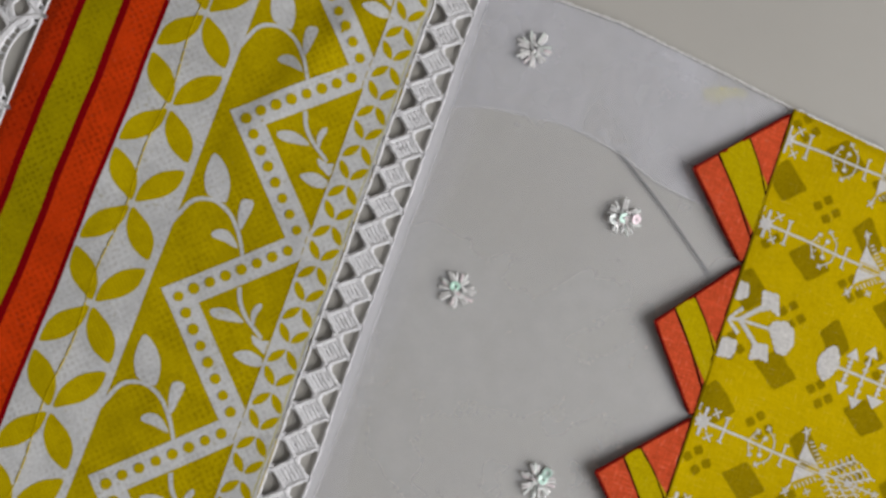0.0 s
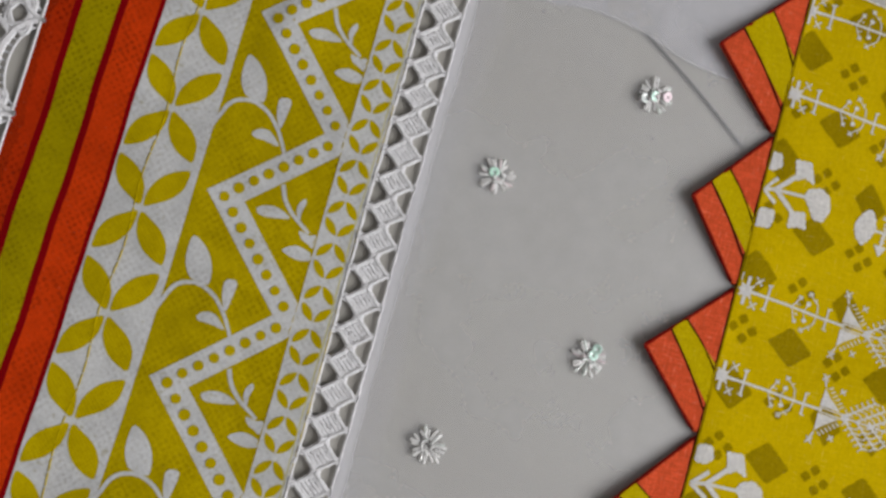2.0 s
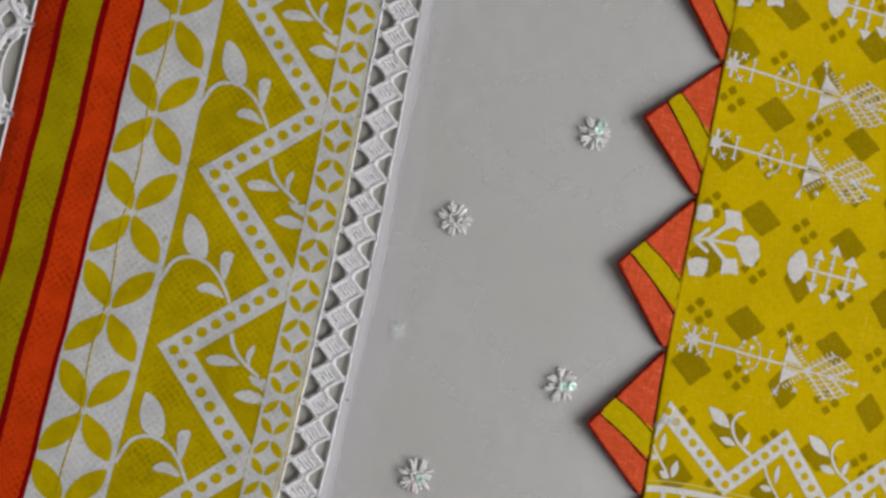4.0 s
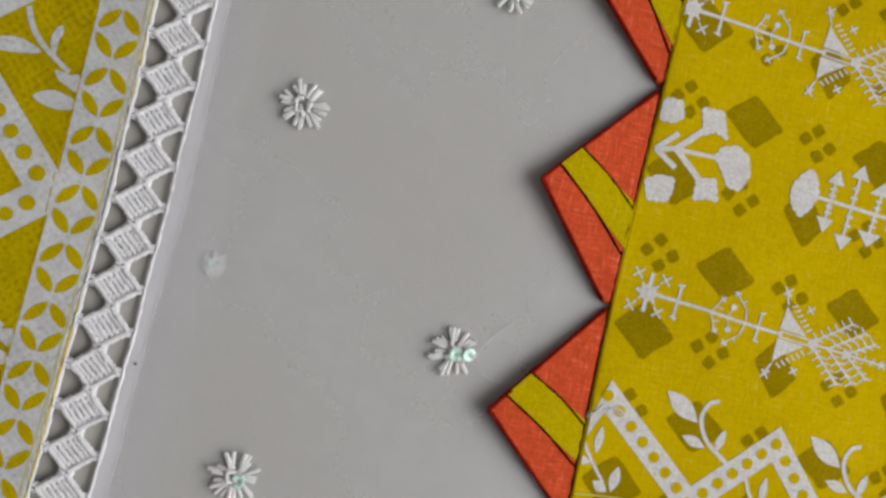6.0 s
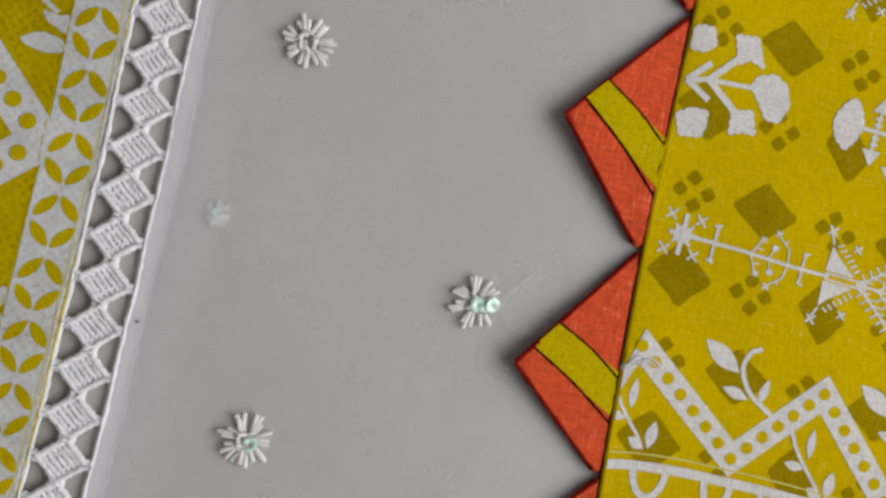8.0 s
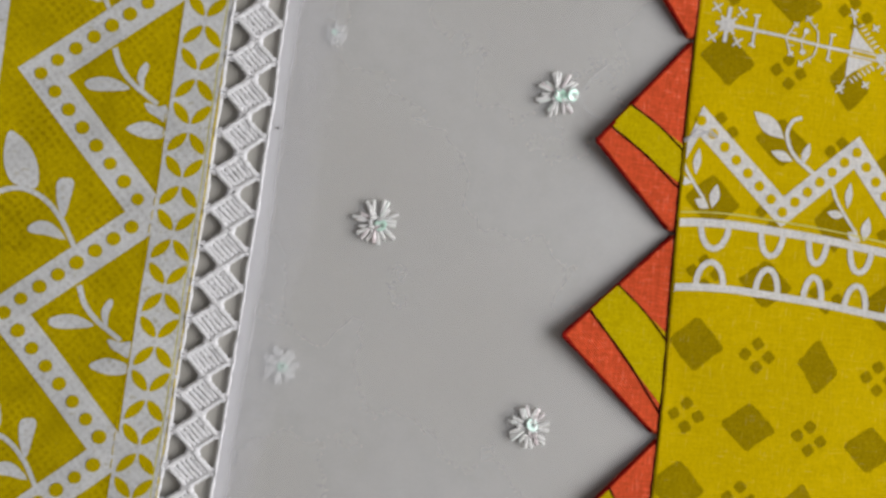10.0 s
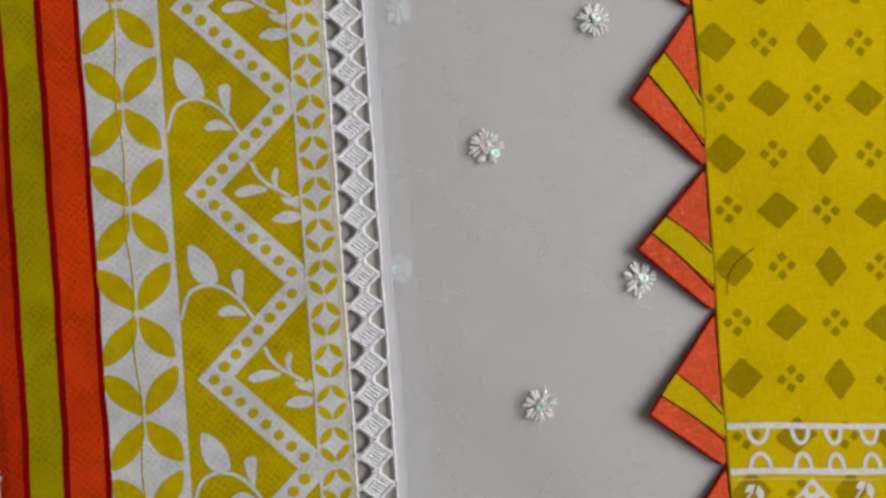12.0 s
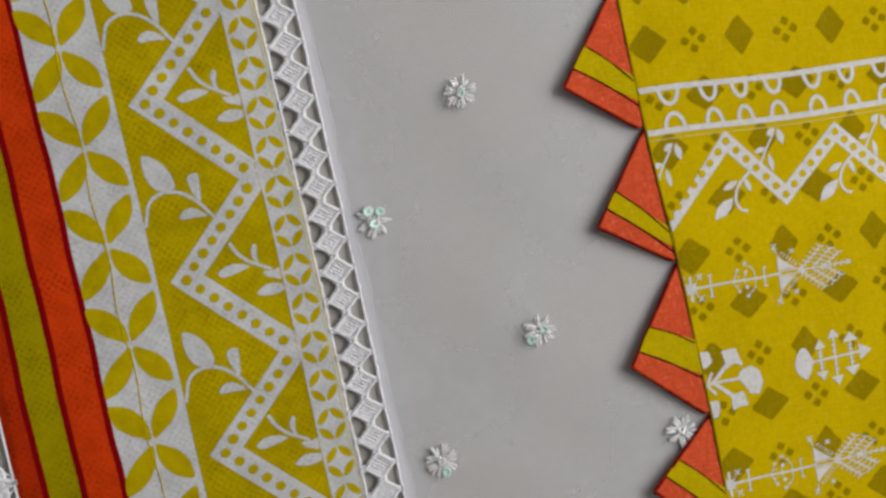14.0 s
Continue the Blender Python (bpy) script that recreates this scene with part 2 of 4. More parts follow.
def lens_shape(a, b, left, right, n=8):
    """A leaf from a to b that bulges by left and right mm."""
    a, b = np.array(a, float), np.array(b, float)
    d = b - a
    nrm = np.array([-d[1], d[0]]) / np.linalg.norm(d)
    up = [tuple(a + d * t + nrm * left * math.sin(math.pi * t)) for t in np.linspace(0, 1, n)]
    down = [tuple(a + d * t - nrm * right * math.sin(math.pi * t)) for t in np.linspace(1, 0, n)]
    return up + down[1:-1]


def moved(polys, dx=0, dy=0, turn=0, sx=1, sy=1):
    c, s = math.cos(radians(turn)), math.sin(radians(turn))
    return [[(dx + c * sx * x - s * sy * y, dy + s * sx * x + c * sy * y) for x, y in p] for p in polys]


def split_tris(poly, longest):
    from mathutils.geometry import tessellate_polygon
    todo = [[poly[i] for i in t] for t in tessellate_polygon([[(x, y, 0) for x, y in poly]])]
    out = []
    while todo:
        a, b, c = todo.pop()
        e = [math.dist(a, b), math.dist(b, c), math.dist(c, a)]
        k = e.index(max(e))
        if e[k] <= longest:
            out.append((a, b, c))
            continue
        p, q, r = ((a, b, c), (b, c, a), (c, a, b))[k]
        h = ((p[0] + q[0]) / 2, (p[1] + q[1]) / 2)
        todo += [[p, h, r], [h, q, r]]
    return out


def decal(name, polys, material, parent, bend, height, lift, longest=4.5, label=""):
    """A print on cloth: polygons in mm, laid on the cloth by bend and height, lift mm above it."""
    verts, faces, seen = [], [], {}
    for poly in polys:
        for tri in split_tris(poly, longest):
            idx = []
            for p in tri:
                key = (round(p[0], 3), round(p[1], 3))
                if key not in seen:
                    x, y = bend(*p)
                    seen[key] = len(verts)
                    verts.append((x * MM, y * MM, (height(x, y) + lift) * MM))
                idx.append(seen[key])
            if len(set(idx)) == 3:
                a, b, c = (verts[i] for i in idx)
                if (b[0] - a[0]) * (c[1] - a[1]) - (b[1] - a[1]) * (c[0] - a[0]) < 0:
                    idx.reverse()
                faces.append(idx)
    me = bpy.data.meshes.new("mesh")
    me.from_pydata(verts, [], faces)
    me.shade_smooth()
    return part(name, me, material, parent, label)


def sheet(name, us, vs, material, parent, bend, height, thick=0.5, label=""):
    """A cloth of that thickness over the grid us x vs (mm), with turned-down sides."""
    nu, nv = len(us), len(vs)
    verts, faces = [], []
    sheer = thick < 0.1
    for down in ((0,) if sheer else (0, thick)):
        for v in vs:
            for u in us:
                x, y = bend(u, v)
                verts.append((x * MM, y * MM, (height(x, y) - down) * MM))
    for j in range(nv - 1):
        for i in range(nu - 1):
            a = j * nu + i
            faces.append((a, a + 1, a + nu + 1, a + nu))
            o = nu * nv
            if sheer:
                continue
            faces.append((o + a, o + a + nu, o + a + nu + 1, o + a + 1))
    o = nu * nv
    rim = [i for i in range(nu)] + [j * nu + nu - 1 for j in range(1, nv)] + [(nv - 1) * nu + i for i in range(nu - 2, -1, -1)] + [j * nu for j in range(nv - 2, 0, -1)]
    for a, b in zip(rim, rim[1:] + rim[:1]) if not sheer else ():
        faces.append((a, a + o, b + o, b))
    me = bpy.data.meshes.new("mesh")
    me.from_pydata(verts, [], faces)
    me.shade_smooth()
    if sheer:
        across = me.attributes.new("across", "FLOAT", "POINT")
        across.data.foreach_set("value", [(u - us[0]) / (us[-1] - us[0]) for _ in vs for u in us])
    return part(name, me, material, parent, label)


def tube(bm, pts, r, sides=6, closed=False, squash=1.0):
    """A cord through the points (metres), added to bm."""
    P = [Vector(p) for p in pts]
    n = len(P)
    rings = []
    for i, p in enumerate(P):
        a, b = (P[(i - 1) % n], P[(i + 1) % n]) if closed else (P[max(i - 1, 0)], P[min(i + 1, n - 1)])
        t = (b - a).normalized()
        side = t.cross(Vector((0, 0, 1)))
        side = side.normalized() if side.length > 1e-6 else Vector((1, 0, 0))
        up = side.cross(t).normalized()
        rr = r[i] if isinstance(r, (list, tuple)) else r
        rings.append([bm.verts.new(p + rr * (math.cos(2 * math.pi * k / sides) * side + squash * math.sin(2 * math.pi * k / sides) * up)) for k in range(sides)])
    for i in range(n if closed else n - 1):
        A, B = rings[i], rings[(i + 1) % n]
        for k in range(sides):
            bm.faces.new((A[k], A[(k + 1) % sides], B[(k + 1) % sides], B[k]))
    if not closed:
        bm.faces.new(rings[0])
        bm.faces.new(rings[-1][::-1])


# ---- how the cloth lies (mm) ----
BEND_Y = [-660, -509.5, -443.6, -377.7, -311, -245.6, -181.6, -117, -53, 10, 300]
BEND_X = [-29.0, -20.2, -15.6, -11.7, -8.5, -5.2, -2.7, -0.9, -0.5, 0, 0]
STRIPE_Y, STRIPE_X = [-560, -480, -340, -260, -200, -150, -60, 20, 120], [-2.5, -2.2, -0.6, 0, 0.9, 1.7, 2.0, 1.7, 1.2]
SIDE_Y, SIDE_X = [-660, -480, -410, -320, -200, -150, -50, 100], [1.6, 1.2, 0.5, 0.3, 0.5, 0.5, -1.0, -1.2]
EDGE_Y = [-660, -554, -489.9, -435.2, -377, -323, -263.7, -205, -149, -89.5, -36.1, 20.7, 79.1, 200]
EDGE_X = [91, 96.9, 99.4, 99.2, 101.9, 105, 107.2, 105.2, 104.6, 106.1, 107.3, 108.2, 109.5, 112]


def bend_at(y):
    return sum(np.interp(y + d, BEND_Y, BEND_X) for d in (-30, -15, 0, 15, 30)) / 5


def edge_at(y):
    return sum(np.interp(y + d, EDGE_Y, EDGE_X) for d in (-16, 0, 16)) / 3 - 0.4


def border_bend(u, v):
    return u + bend_at(v) + np.interp(v, [-260, -150], [0.9, 0]) * min(max((-78 - u) / 6, 0), 1) + np.interp(v, STRIPE_Y, STRIPE_X) * min(max((-106 - u) / 10, 0), 1) + np.interp(v, SIDE_Y, SIDE_X) * min(max((u + 70) / 35, 0), 1), v


def panel_bend(u, v):
    return u + edge_at(v), v


def same(u, v):
    return u, v


def border_height(x, y):
    z = 1.7 + 0.3 * math.sin(x / 13.0 + y / 31.0) * math.sin(y / 23.0 + 1.0) + 0.15 * math.sin(x / 6.0 - y / 17.0)
    z += 1.9 * math.exp(-((x + 61 - 0.4 * (y - 26)) / 6.5) ** 2 - ((y - 30) / 26.0) ** 2)
    z += 1.1 * math.exp(-((x + 46 - 0.4 * (y - 60)) / 8.0) ** 2 - ((y - 66) / 22.0) ** 2)
    return max(z, 0.7)


def organza_height(x, y):
    z = 1.35 + 0.24 * math.sin(x / 17.0 + y / 40.0) * math.sin(y / 29.0)
    fade = 1 / (1 + math.exp((y + 370) / 25.0))
    return z + fade * 0.8 * math.sin((x * 0.8 + y) / 11.0 + 1.4 * math.sin(y / 50.0)) * math.exp(-((x - 25) / 30.0) ** 2)


def panel_height(x, y):
    d = x - edge_at(y)
    r = 0.9
    edge = r - math.sqrt(max(r * r - (r - min(max(d, 0.0), r)) ** 2, 0.0))
    return 3.0 - edge + 0.28 * math.sin(x / 19.0 + 0.6) * math.sin(y / 27.0) + 0.5 * math.sin(y / 10.5 + x / 24.0 + 0.8 * math.sin(y / 33.0)) * math.exp(-max(d, 0) / 16.0) * min(max(d, 0) / 4.0, 1.0)


# ---- the room ----
box("floor", (-1.5, -1.9, -0.1), (1.25, 1.5, 0.0), m_floor, label="plain warm grey floor under the laid-out cloth")
tagged(bpy.data.objects["floor"], category="floor")
# Ceiling and walls are unseen, added to close the room and bounce light.
box("ceiling", (-1.5, -1.9, 2.4), (1.25, 1.5, 2.5), m_wall)
box("wall_west", (-1.6, -1.9, 0.0), (-1.5, 1.5, 2.4), m_wall)
box("wall_north", (-1.6, 1.5, 0.0), (1.35, 1.6, 2.4), m_wall)
box("wall_south", (-1.6, -2.0, 0.0), (1.35, -1.9, 2.4), m_wall)
bm = bmesh.new()
for lo, hi in (((1.25, -1.9, 0.0), (1.35, 1.5, 0.35)), ((1.25, -1.9, 1.35), (1.35, 1.5, 2.4)), ((1.25, -1.9, 0.35), (1.35, -1.0, 1.35)), ((1.25, 0.6, 0.35), (1.35, 1.5, 1.35))):
    c = bmesh.ops.create_cube(bm, size=1)["verts"]
    for v in c:
        v.co = Vector([(lo[i] + hi[i]) / 2 + (hi[i] - lo[i]) * v.co[i] for i in range(3)])
tagged(part("wall_east", bm_mesh(bm, False), m_wall), kind="structure")
# Unseen window, added as an opening for the lamp on the +x side.
window = tagged(new("added_window_1"), "unseen white framed window, added for the soft side light", "window", kind="structure")
for lo, hi in (((1.27, -1.0, 0.35), (1.33, 0.6, 0.4)), ((1.27, -1.0, 1.3), (1.33, 0.6, 1.35)), ((1.27, -1.0, 0.4), (1.33, -0.95, 1.3)), ((1.27, 0.55, 0.4), (1.33, 0.6, 1.3)), ((1.27, -0.225, 0.4), (1.33, -0.175, 1.3))):
    box("added_window_frame", lo, hi, m_frame, kind="").parent = window

# dark straps on the floor beyond the cloth
strap = thing("dark_strap", "thin dark grey-brown strap lying on the grey floor", "strap")
for a, b in (((16.5, 101.9), (1.6, 84.6)), ((-6.6, 75.9), (-10.8, 71.1)), ((-15.0, 89.4), (-3.6, 85.6)), ((-19.9, 81.6), (-17.3, 77.4)), ((-9.4, 78.3), (-7.8, 81.6))):
    bm = bmesh.new()
    line = [np.array(a) + (np.array(b) - np.array(a)) * t for t in np.linspace(0, 1, 6)]
    tube(bm, [(x * MM, y * MM, 0.3 * MM) for x, y in line], [w * MM for w in (0.9, 1.05, 1.0, 1.05, 1.0, 0.85)], 8, squash=0.3)
    part("strap", bm_mesh(bm), m_strap, strap)

# ---- the printed border ----
border = thing("printed_border", "mustard and white block-printed cotton border with orange stripes", "fabric border")
V_TOP, V_END = 190, -650
vs_border = list(np.arange(V_END, V_TOP + 0.1, 5.0))
us_border = [-146.5, -146.0, -145.0] + list(np.arange(-142, -28, 4.0)) + [-25.8, -25.0, -24.5]


def bordered(name, polys, material, lift, label="", longest=5.0):
    return decal(name, polys, material, border, border_bend, border_height, lift, longest, label)


def long_strip(u0, u1, step=5.0, wave=0.0):
    """A stripe along the border, with slightly uneven sides."""
    vs = list(np.arange(V_END + 1, V_TOP - 1, step))
    out = []
    for a, b in zip(vs, vs[1:]):
        w = [wave * math.sin(v / 9.0 + u0) + 0.5 * wave * math.sin(v / 3.7) for v in (a, b)]
        out.append([(u0 + w[0], a), (u1 + w[0], a), (u1 + w[1], b), (u0 + w[1], b)])
    return out


sheet("cloth", us_border, vs_border, m_border_yellow, border, border_bend, border_height, 0.6, "mustard yellow cotton ground")
bordered("orange_stripe", long_strip(-146.0, -136.8, wave=0.1), m_faded_orange, 0.08, "deep red-orange printed stripe")
ragged = []
inner = -143.0
for v in np.arange(V_END + 1, V_TOP - 2, 0.9):
    last, inner = inner, -143.2 + 0.9 * math.sin(v / 11.0) + random.uniform(-0.7, 0.7)
    ragged.append([(-146.0, v), (last, v), (inner, v + 0.9), (-146.0, v + 0.9)])
bordered("dark_edge", ragged, m_outer_orange, 0.12, "dark mottled red edge of the stripe")
bordered("orange_stripe", long_strip(-123.0, -110.4, wave=0.1), m_border_orange, 0.08, "burnt orange printed stripe")
# This stripe's colour holds the weaker light at the far left.
bordered("yellow_stripe", long_strip(-136.5, -123.5, wave=0.1), m_stripe_yellow_shaded, 0.10, "mustard yellow stripe, darkened for the light falling off")
for u0, u1 in ((-137.9, -135.6), (-124.6, -122.2), (-111.2, -109.3)):
    bordered("red_line", long_strip(u0, u1, wave=0.2), m_red, 0.14, "dark red printed line")
wide_band = [[(x + (np.interp(y, [-260, -150], [0, 1.1]) if x > -90 else 0), y) for x, y in p] for p in long_strip(-109.5, -82.6, wave=0.08)]
bordered("white_band", wide_band, m_border_white, 0.08, "white band with yellow specks")
bordered("small_star_band", long_strip(-37.3, -24.9, wave=0.08), m_border_white, 0.10, "narrow white band")

# petals of the large stars: four leaf shapes round each star
star_v = [3.2 - (34.3 * k + 0.13 * k * (k - 1)) for k in range(-5, 19)]
star_v = [v + np.interp(v, [-470, -425, -390, -278, -208, -150, -100, -64, -30, 40], [0.8, 0.6, 0.0, 0.0, -1.4, -1.4, -0.3, 0.9, 1.2, 1.4]) for v in star_v]
PETAL = [(0.7, 16.6), (4.4, 14.9), (8.5, 12.2), (11.4, 8.4), (12.2, 4.8), (11.9, 1.5), (8.2, 2.5), (4.4, 4.9), (1.5, 8.8), (0.4, 12.6)]
for top, low in zip(star_v, star_v[1:]):
    mid, hh = (top + low) / 2, (top - low) / 2 / 17.6
    for sx in (-1, 1):
        for sy in (-1, 1):
            j = random.uniform(0.97, 1.03)
            pts = [(np.interp(mid, [-350, -280, -200, 40], [-97.1, -96.9, -96.4, -96.1]) + sx * x * j, mid + sy * y * hh) for x, y in PETAL]
            bordered("petal", [smooth_line(pts, 3, closed=True)], m_print_yellow, 0.16)

# small stars
STAR_Y, STAR_SHIFT = [-650, -482, -450, -400, -330, -250, -185, -50, 10], [-8.2, -3.9, -3.1, -2.2, -1.2, -1.5, -1.7, -0.4, -1.0]
for k in range(-11, 42):
    c = 8.9 - (14.72 * k + 0.0015 * k * k)
    c += np.interp(c, STAR_Y, STAR_SHIFT)
    polys = []
    for sx in (-1, 1):
        for sy in (-1, 1):
            polys.append(smooth_line([(-31.3 + sx * x, c + sy * y) for x, y in ((0.4, 6.15), (2.2, 5.6), (4.1, 4.1), (5.0, 2.0), (4.8, 0.6), (3.1, 1.2), (1.4, 2.6), (0.45, 4.5))], 2, closed=True))
    bordered("star_print", polys, m_print_yellow, 0.17)

# the zigzag with its dots and sprigs
tips = [9.9 - (63.2 * k + 0.28 * k * (k - 1)) for k in range(-3, 11)]
K = 0.0965
STEM_OUT = [(16, 560), (34, 512), (50, 478), (78, 455), (128, 446), (188, 470), (238, 520), (270, 570), (290, 606)]
LEAF_A = [(70, 290), (122, 324), (155, 378), (162, 438), (128, 440), (92, 430), (66, 385), (60, 330)]
LEAF_B = [(212, 418), (235, 403), (256, 412), (253, 462), (244, 514), (222, 478)]
LEAF_C = [(155, 552), (178, 532), (215, 534), (258, 574), (205, 568), (165, 566)]
STEM_IN = [(312, 690), (334, 740), (370, 780), (410, 808), (446, 832)]
LEAF_D = [(246, 794), (280, 776), (322, 776), (368, 798), (312, 812), (262, 814)]
LEAF_E = [(384, 745), (400, 719), (410, 732), (402, 765), (404, 802), (386, 775)]
LEAF_F = [(412, 832), (450, 838), (474, 834), (474, 878), (450, 868), (425, 856)]
LEAF_G = [(372, 912), (408, 887), (440, 887), (474, 899), (474, 923), (425, 931)]


def sprig_polys(stem, leaves, cx, cy, k, w=1.45):
    to = lambda pts: [((x - cx) * k, -(y - cy) * k) for x, y in pts]
    return ribbon(smooth_line(to(stem), 4), w, w * 0.8) + [smooth_line(to(l), 3, closed=True) for l in leaves]


def zigzag_polys(verts, w):
    """A mitred stroke through the corners."""
    P = np.array(verts, float)
    A, B = [], []
    for i in range(len(P)):
        d0 = P[i] - P[i - 1] if i else P[1] - P[0]
        d1 = P[i + 1] - P[i] if i < len(P) - 1 else d0
        n0, n1 = (np.array([-d[1], d[0]]) / np.linalg.norm(d) for d in (d0, d1))
        m = (n0 + n1) / (1 + n0 @ n1) * w / 2
        A.append(tuple(P[i] + m))
        B.append(tuple(P[i] - m))
    return [[A[i], A[i + 1], B[i + 1], B[i]] for i in range(len(P) - 1)]


corners = []
for v0, v1 in zip(tips, tips[1:]):
    corners += [(-77.3 + 6.3, v0), (-38.2, v0 + 0.541 * (v1 - v0))]
arms = zigzag_polys(corners, 9.0)
for k, (v0, v1) in enumerate(zip(tips, tips[1:])):
    left0, right, left1 = (-77.3 + 6.3, v0), (-38.2, v0 + 0.541 * (v1 - v0)), (-77.3 + 6.3, v1)
    for arm in arms[2 * k:2 * k + 2]:
        bordered("zigzag_arm", [arm], m_border_white, 0.08, "white zigzag bar with round yellow dots")
    dots = []
    for a, b, n, first in ((left0, right, 8, 0), (right, left1, 8, 1)):
        for k in range(first, n):
            t = (k + (0.1 if first == 0 else 0.0)) / n
            dots.append(disc(a[0] + (b[0] - a[0]) * t - 0.7 * (1 - t if first == 0 else t), a[1] + (b[1] - a[1]) * t, 1.85 * random.uniform(0.93, 1.07), n=11))
    for d in dots:
        bordered("dot", [d], m_print_yellow, 0.26, longest=2.0)
    bordered("leaf_sprig", [[(x - 77.3, y + v1) for x, y in p] for p in sprig_polys(STEM_OUT, [LEAF_A, LEAF_B, LEAF_C], 65, 790, K)], m_border_white, 0.11, "white printed stem with three leaves")
    bordered("leaf_sprig", [[(x - 77.3, y + v0 + 64.8) for x, y in p] for p in sprig_polys(STEM_IN, [LEAF_D, LEAF_E, LEAF_F, LEAF_G], 65, 110, K)], m_border_white, 0.11, "white printed stem with four leaves")


def run_of_thread(name, material, parent, us, bend, height, lift, r, length=2.6, gap=1.2, wave=0.25, label=""):
    bm = bmesh.new()
    v = V_TOP - 6
    while v > V_END + 6:
        pts = []
        for k in range(4):
            vv = v - length * k / 3
            x, y = bend(us + wave * math.sin(vv / 7.0), vv)
            pts.append((x * MM, y * MM, (height(x, y) + lift - 0.1 * abs(k - 1.5)) * MM))
        tube(bm, pts, r * MM, 4)
        v -= length + gap
    return part(name, bm_mesh(bm), material, parent, label)


run_of_thread("stitching", m_print_yellow, border, -98.4, border_bend, border_height, 0.22, 0.27, length=4.2, gap=0.5, wave=0.7, label="yellow running stitch")
bordered("yellow_line", long_strip(-26.2, -25.9, wave=0.15), m_scrap, 0.15, "thin pale yellow line")
run_of_thread("stitching", m_border_white, border, -25.2, border_bend, border_height, 0.2, 0.16, wave=0.3, label="pale running stitch")
run_of_thread("stitching", m_print_yellow, border, -37.8, border_bend, border_height, 0.2, 0.12, label="yellow running stitch")

# ---- lace between border and organza ----
lace = thing("insertion_lace", "white cotton insertion lace of woven squares joining border and organza", "lace trim")


def lace_square_mesh():
    """One square on its corner, leaning: a knotted rim, ribs with cross threads, and bridges to both sides."""
    bm = bmesh.new()
    h = 5.4

    def at(a, b):
        x, y = (a - b) / 2 * h * 1.2, (a + b) / 2 * h * 1.03
        return x, y

    def strand(p, q, r, z, rough, sides=5):
        (x0, y0), (x1, y1) = p, q
        n = max(3, int(math.hypot(x1 - x0, y1 - y0) / 0.62))
        pts, rs = [], []
        for k in range(n + 1):
            t = k / n
            pts.append(((x0 + (x1 - x0) * t + random.uniform(-rough, rough)) * MM, (y0 + (y1 - y0) * t + random.uniform(-rough, rough)) * MM, (z + random.uniform(-0.06, 0.06)) * MM))
            rs.append(r * (1.18 if k % 2 else 0.82) * random.uniform(0.9, 1.1) * MM)
        tube(bm, pts, rs, sides)

    c = 0.88
    for p, q in (((-c, -c), (c, -c)), ((c, -c), (c, c)), ((c, c), (-c, c)), ((-c, c), (-c, -c))):
        strand(at(*p), at(*q), 0.85, 0.6, 0.12, 6)
    for k in range(5):
        a = -0.62 + 0.31 * k
        strand(at(a, -0.8), at(a, 0.8), 0.8, 0.5, 0.14)
    for k in range(6):
        b = -0.72 + 0.288 * k
        strand(at(-0.8, b), at(0.8, b), (0.5, 0.78, 0.62)[k % 3], 0.44, 0.18)
    # a flat plate behind the ribs, added to lighten the gaps of the close weave
    ground = [bm.verts.new((x * MM, y * MM, 0.34 * MM)) for x, y in (at(-0.84, -0.84), at(0.84, -0.84), at(0.84, 0.84), at(-0.84, 0.84))]
    under = [bm.verts.new(v.co - Vector((0, 0, 0.2 * MM))) for v in ground]
    bm.faces.new(ground)
    bm.faces.new(under[::-1])
    for k in range(4):
        bm.faces.new((ground[k], under[k], under[(k + 1) % 4], ground[(k + 1) % 4]))
    top, low, west, east = at(1, 1), at(-1, -1), at(-1, 1), at(1, -1)
    for off in (-0.75, 0.75):
        strand((top[0] + off * 1.7, top[1] - 1.9), (top[0] + off - 0.1, top[1] + 0.8), 0.9, 0.45, 0.1, 6)
    for off in (-0.75, 0.75):
        strand((low[0] + off, low[1] - 0.3), (low[0] + off * 1.7, low[1] + 1.9), 0.9, 0.45, 0.1, 6)
    for off in (-0.45, 0.45):
        strand((west[0] + 1.2, west[1] + off * 1.6), (-7.3, off * 1.5), 0.8, 0.45, 0.1, 6)
        strand((east[0] - 1.2, east[1] + off * 1.3), (7.0, off * 1.1), 0.72, 0.45, 0.1, 6)
    return bm_mesh(bm)


square_meshes = [lace_square_mesh() for _ in range(7)]
LACE_V = [41.3 - 10.6 * k for k in range(-14, 26)]
LACE_V += [LACE_V[-1] - 10.4 * k for k in range(1, 40)]
LACE_V = [v + np.interp(v, [-640, -470, -445, -421, -390, -340, -300, -264, -213, -180, -40, 0], [-16.0, -5.1, -3.4, -2.5, -0.5, 0.9, 2.0, 1.2, 0.1, 0.1, -0.5, -1.5]) for v in LACE_V]
lace_bend = border_bend
for k, v in enumerate(LACE_V):
    ob = part("lace_square", square_meshes[k % 7], m_lace, lace)
    slope = (bend_at(v + 5) - bend_at(v - 5)) / 10
    ob.matrix_basis = pose(border_bend(-17.0, v)[0] * MM, v * MM, 1.0 * MM, 0, 0, random.uniform(-2.5, 2.5) - math.degrees(math.atan(slope))) @ Matrix.Diagonal((random.uniform(0.98, 1.02), 1.0, 1, 1))
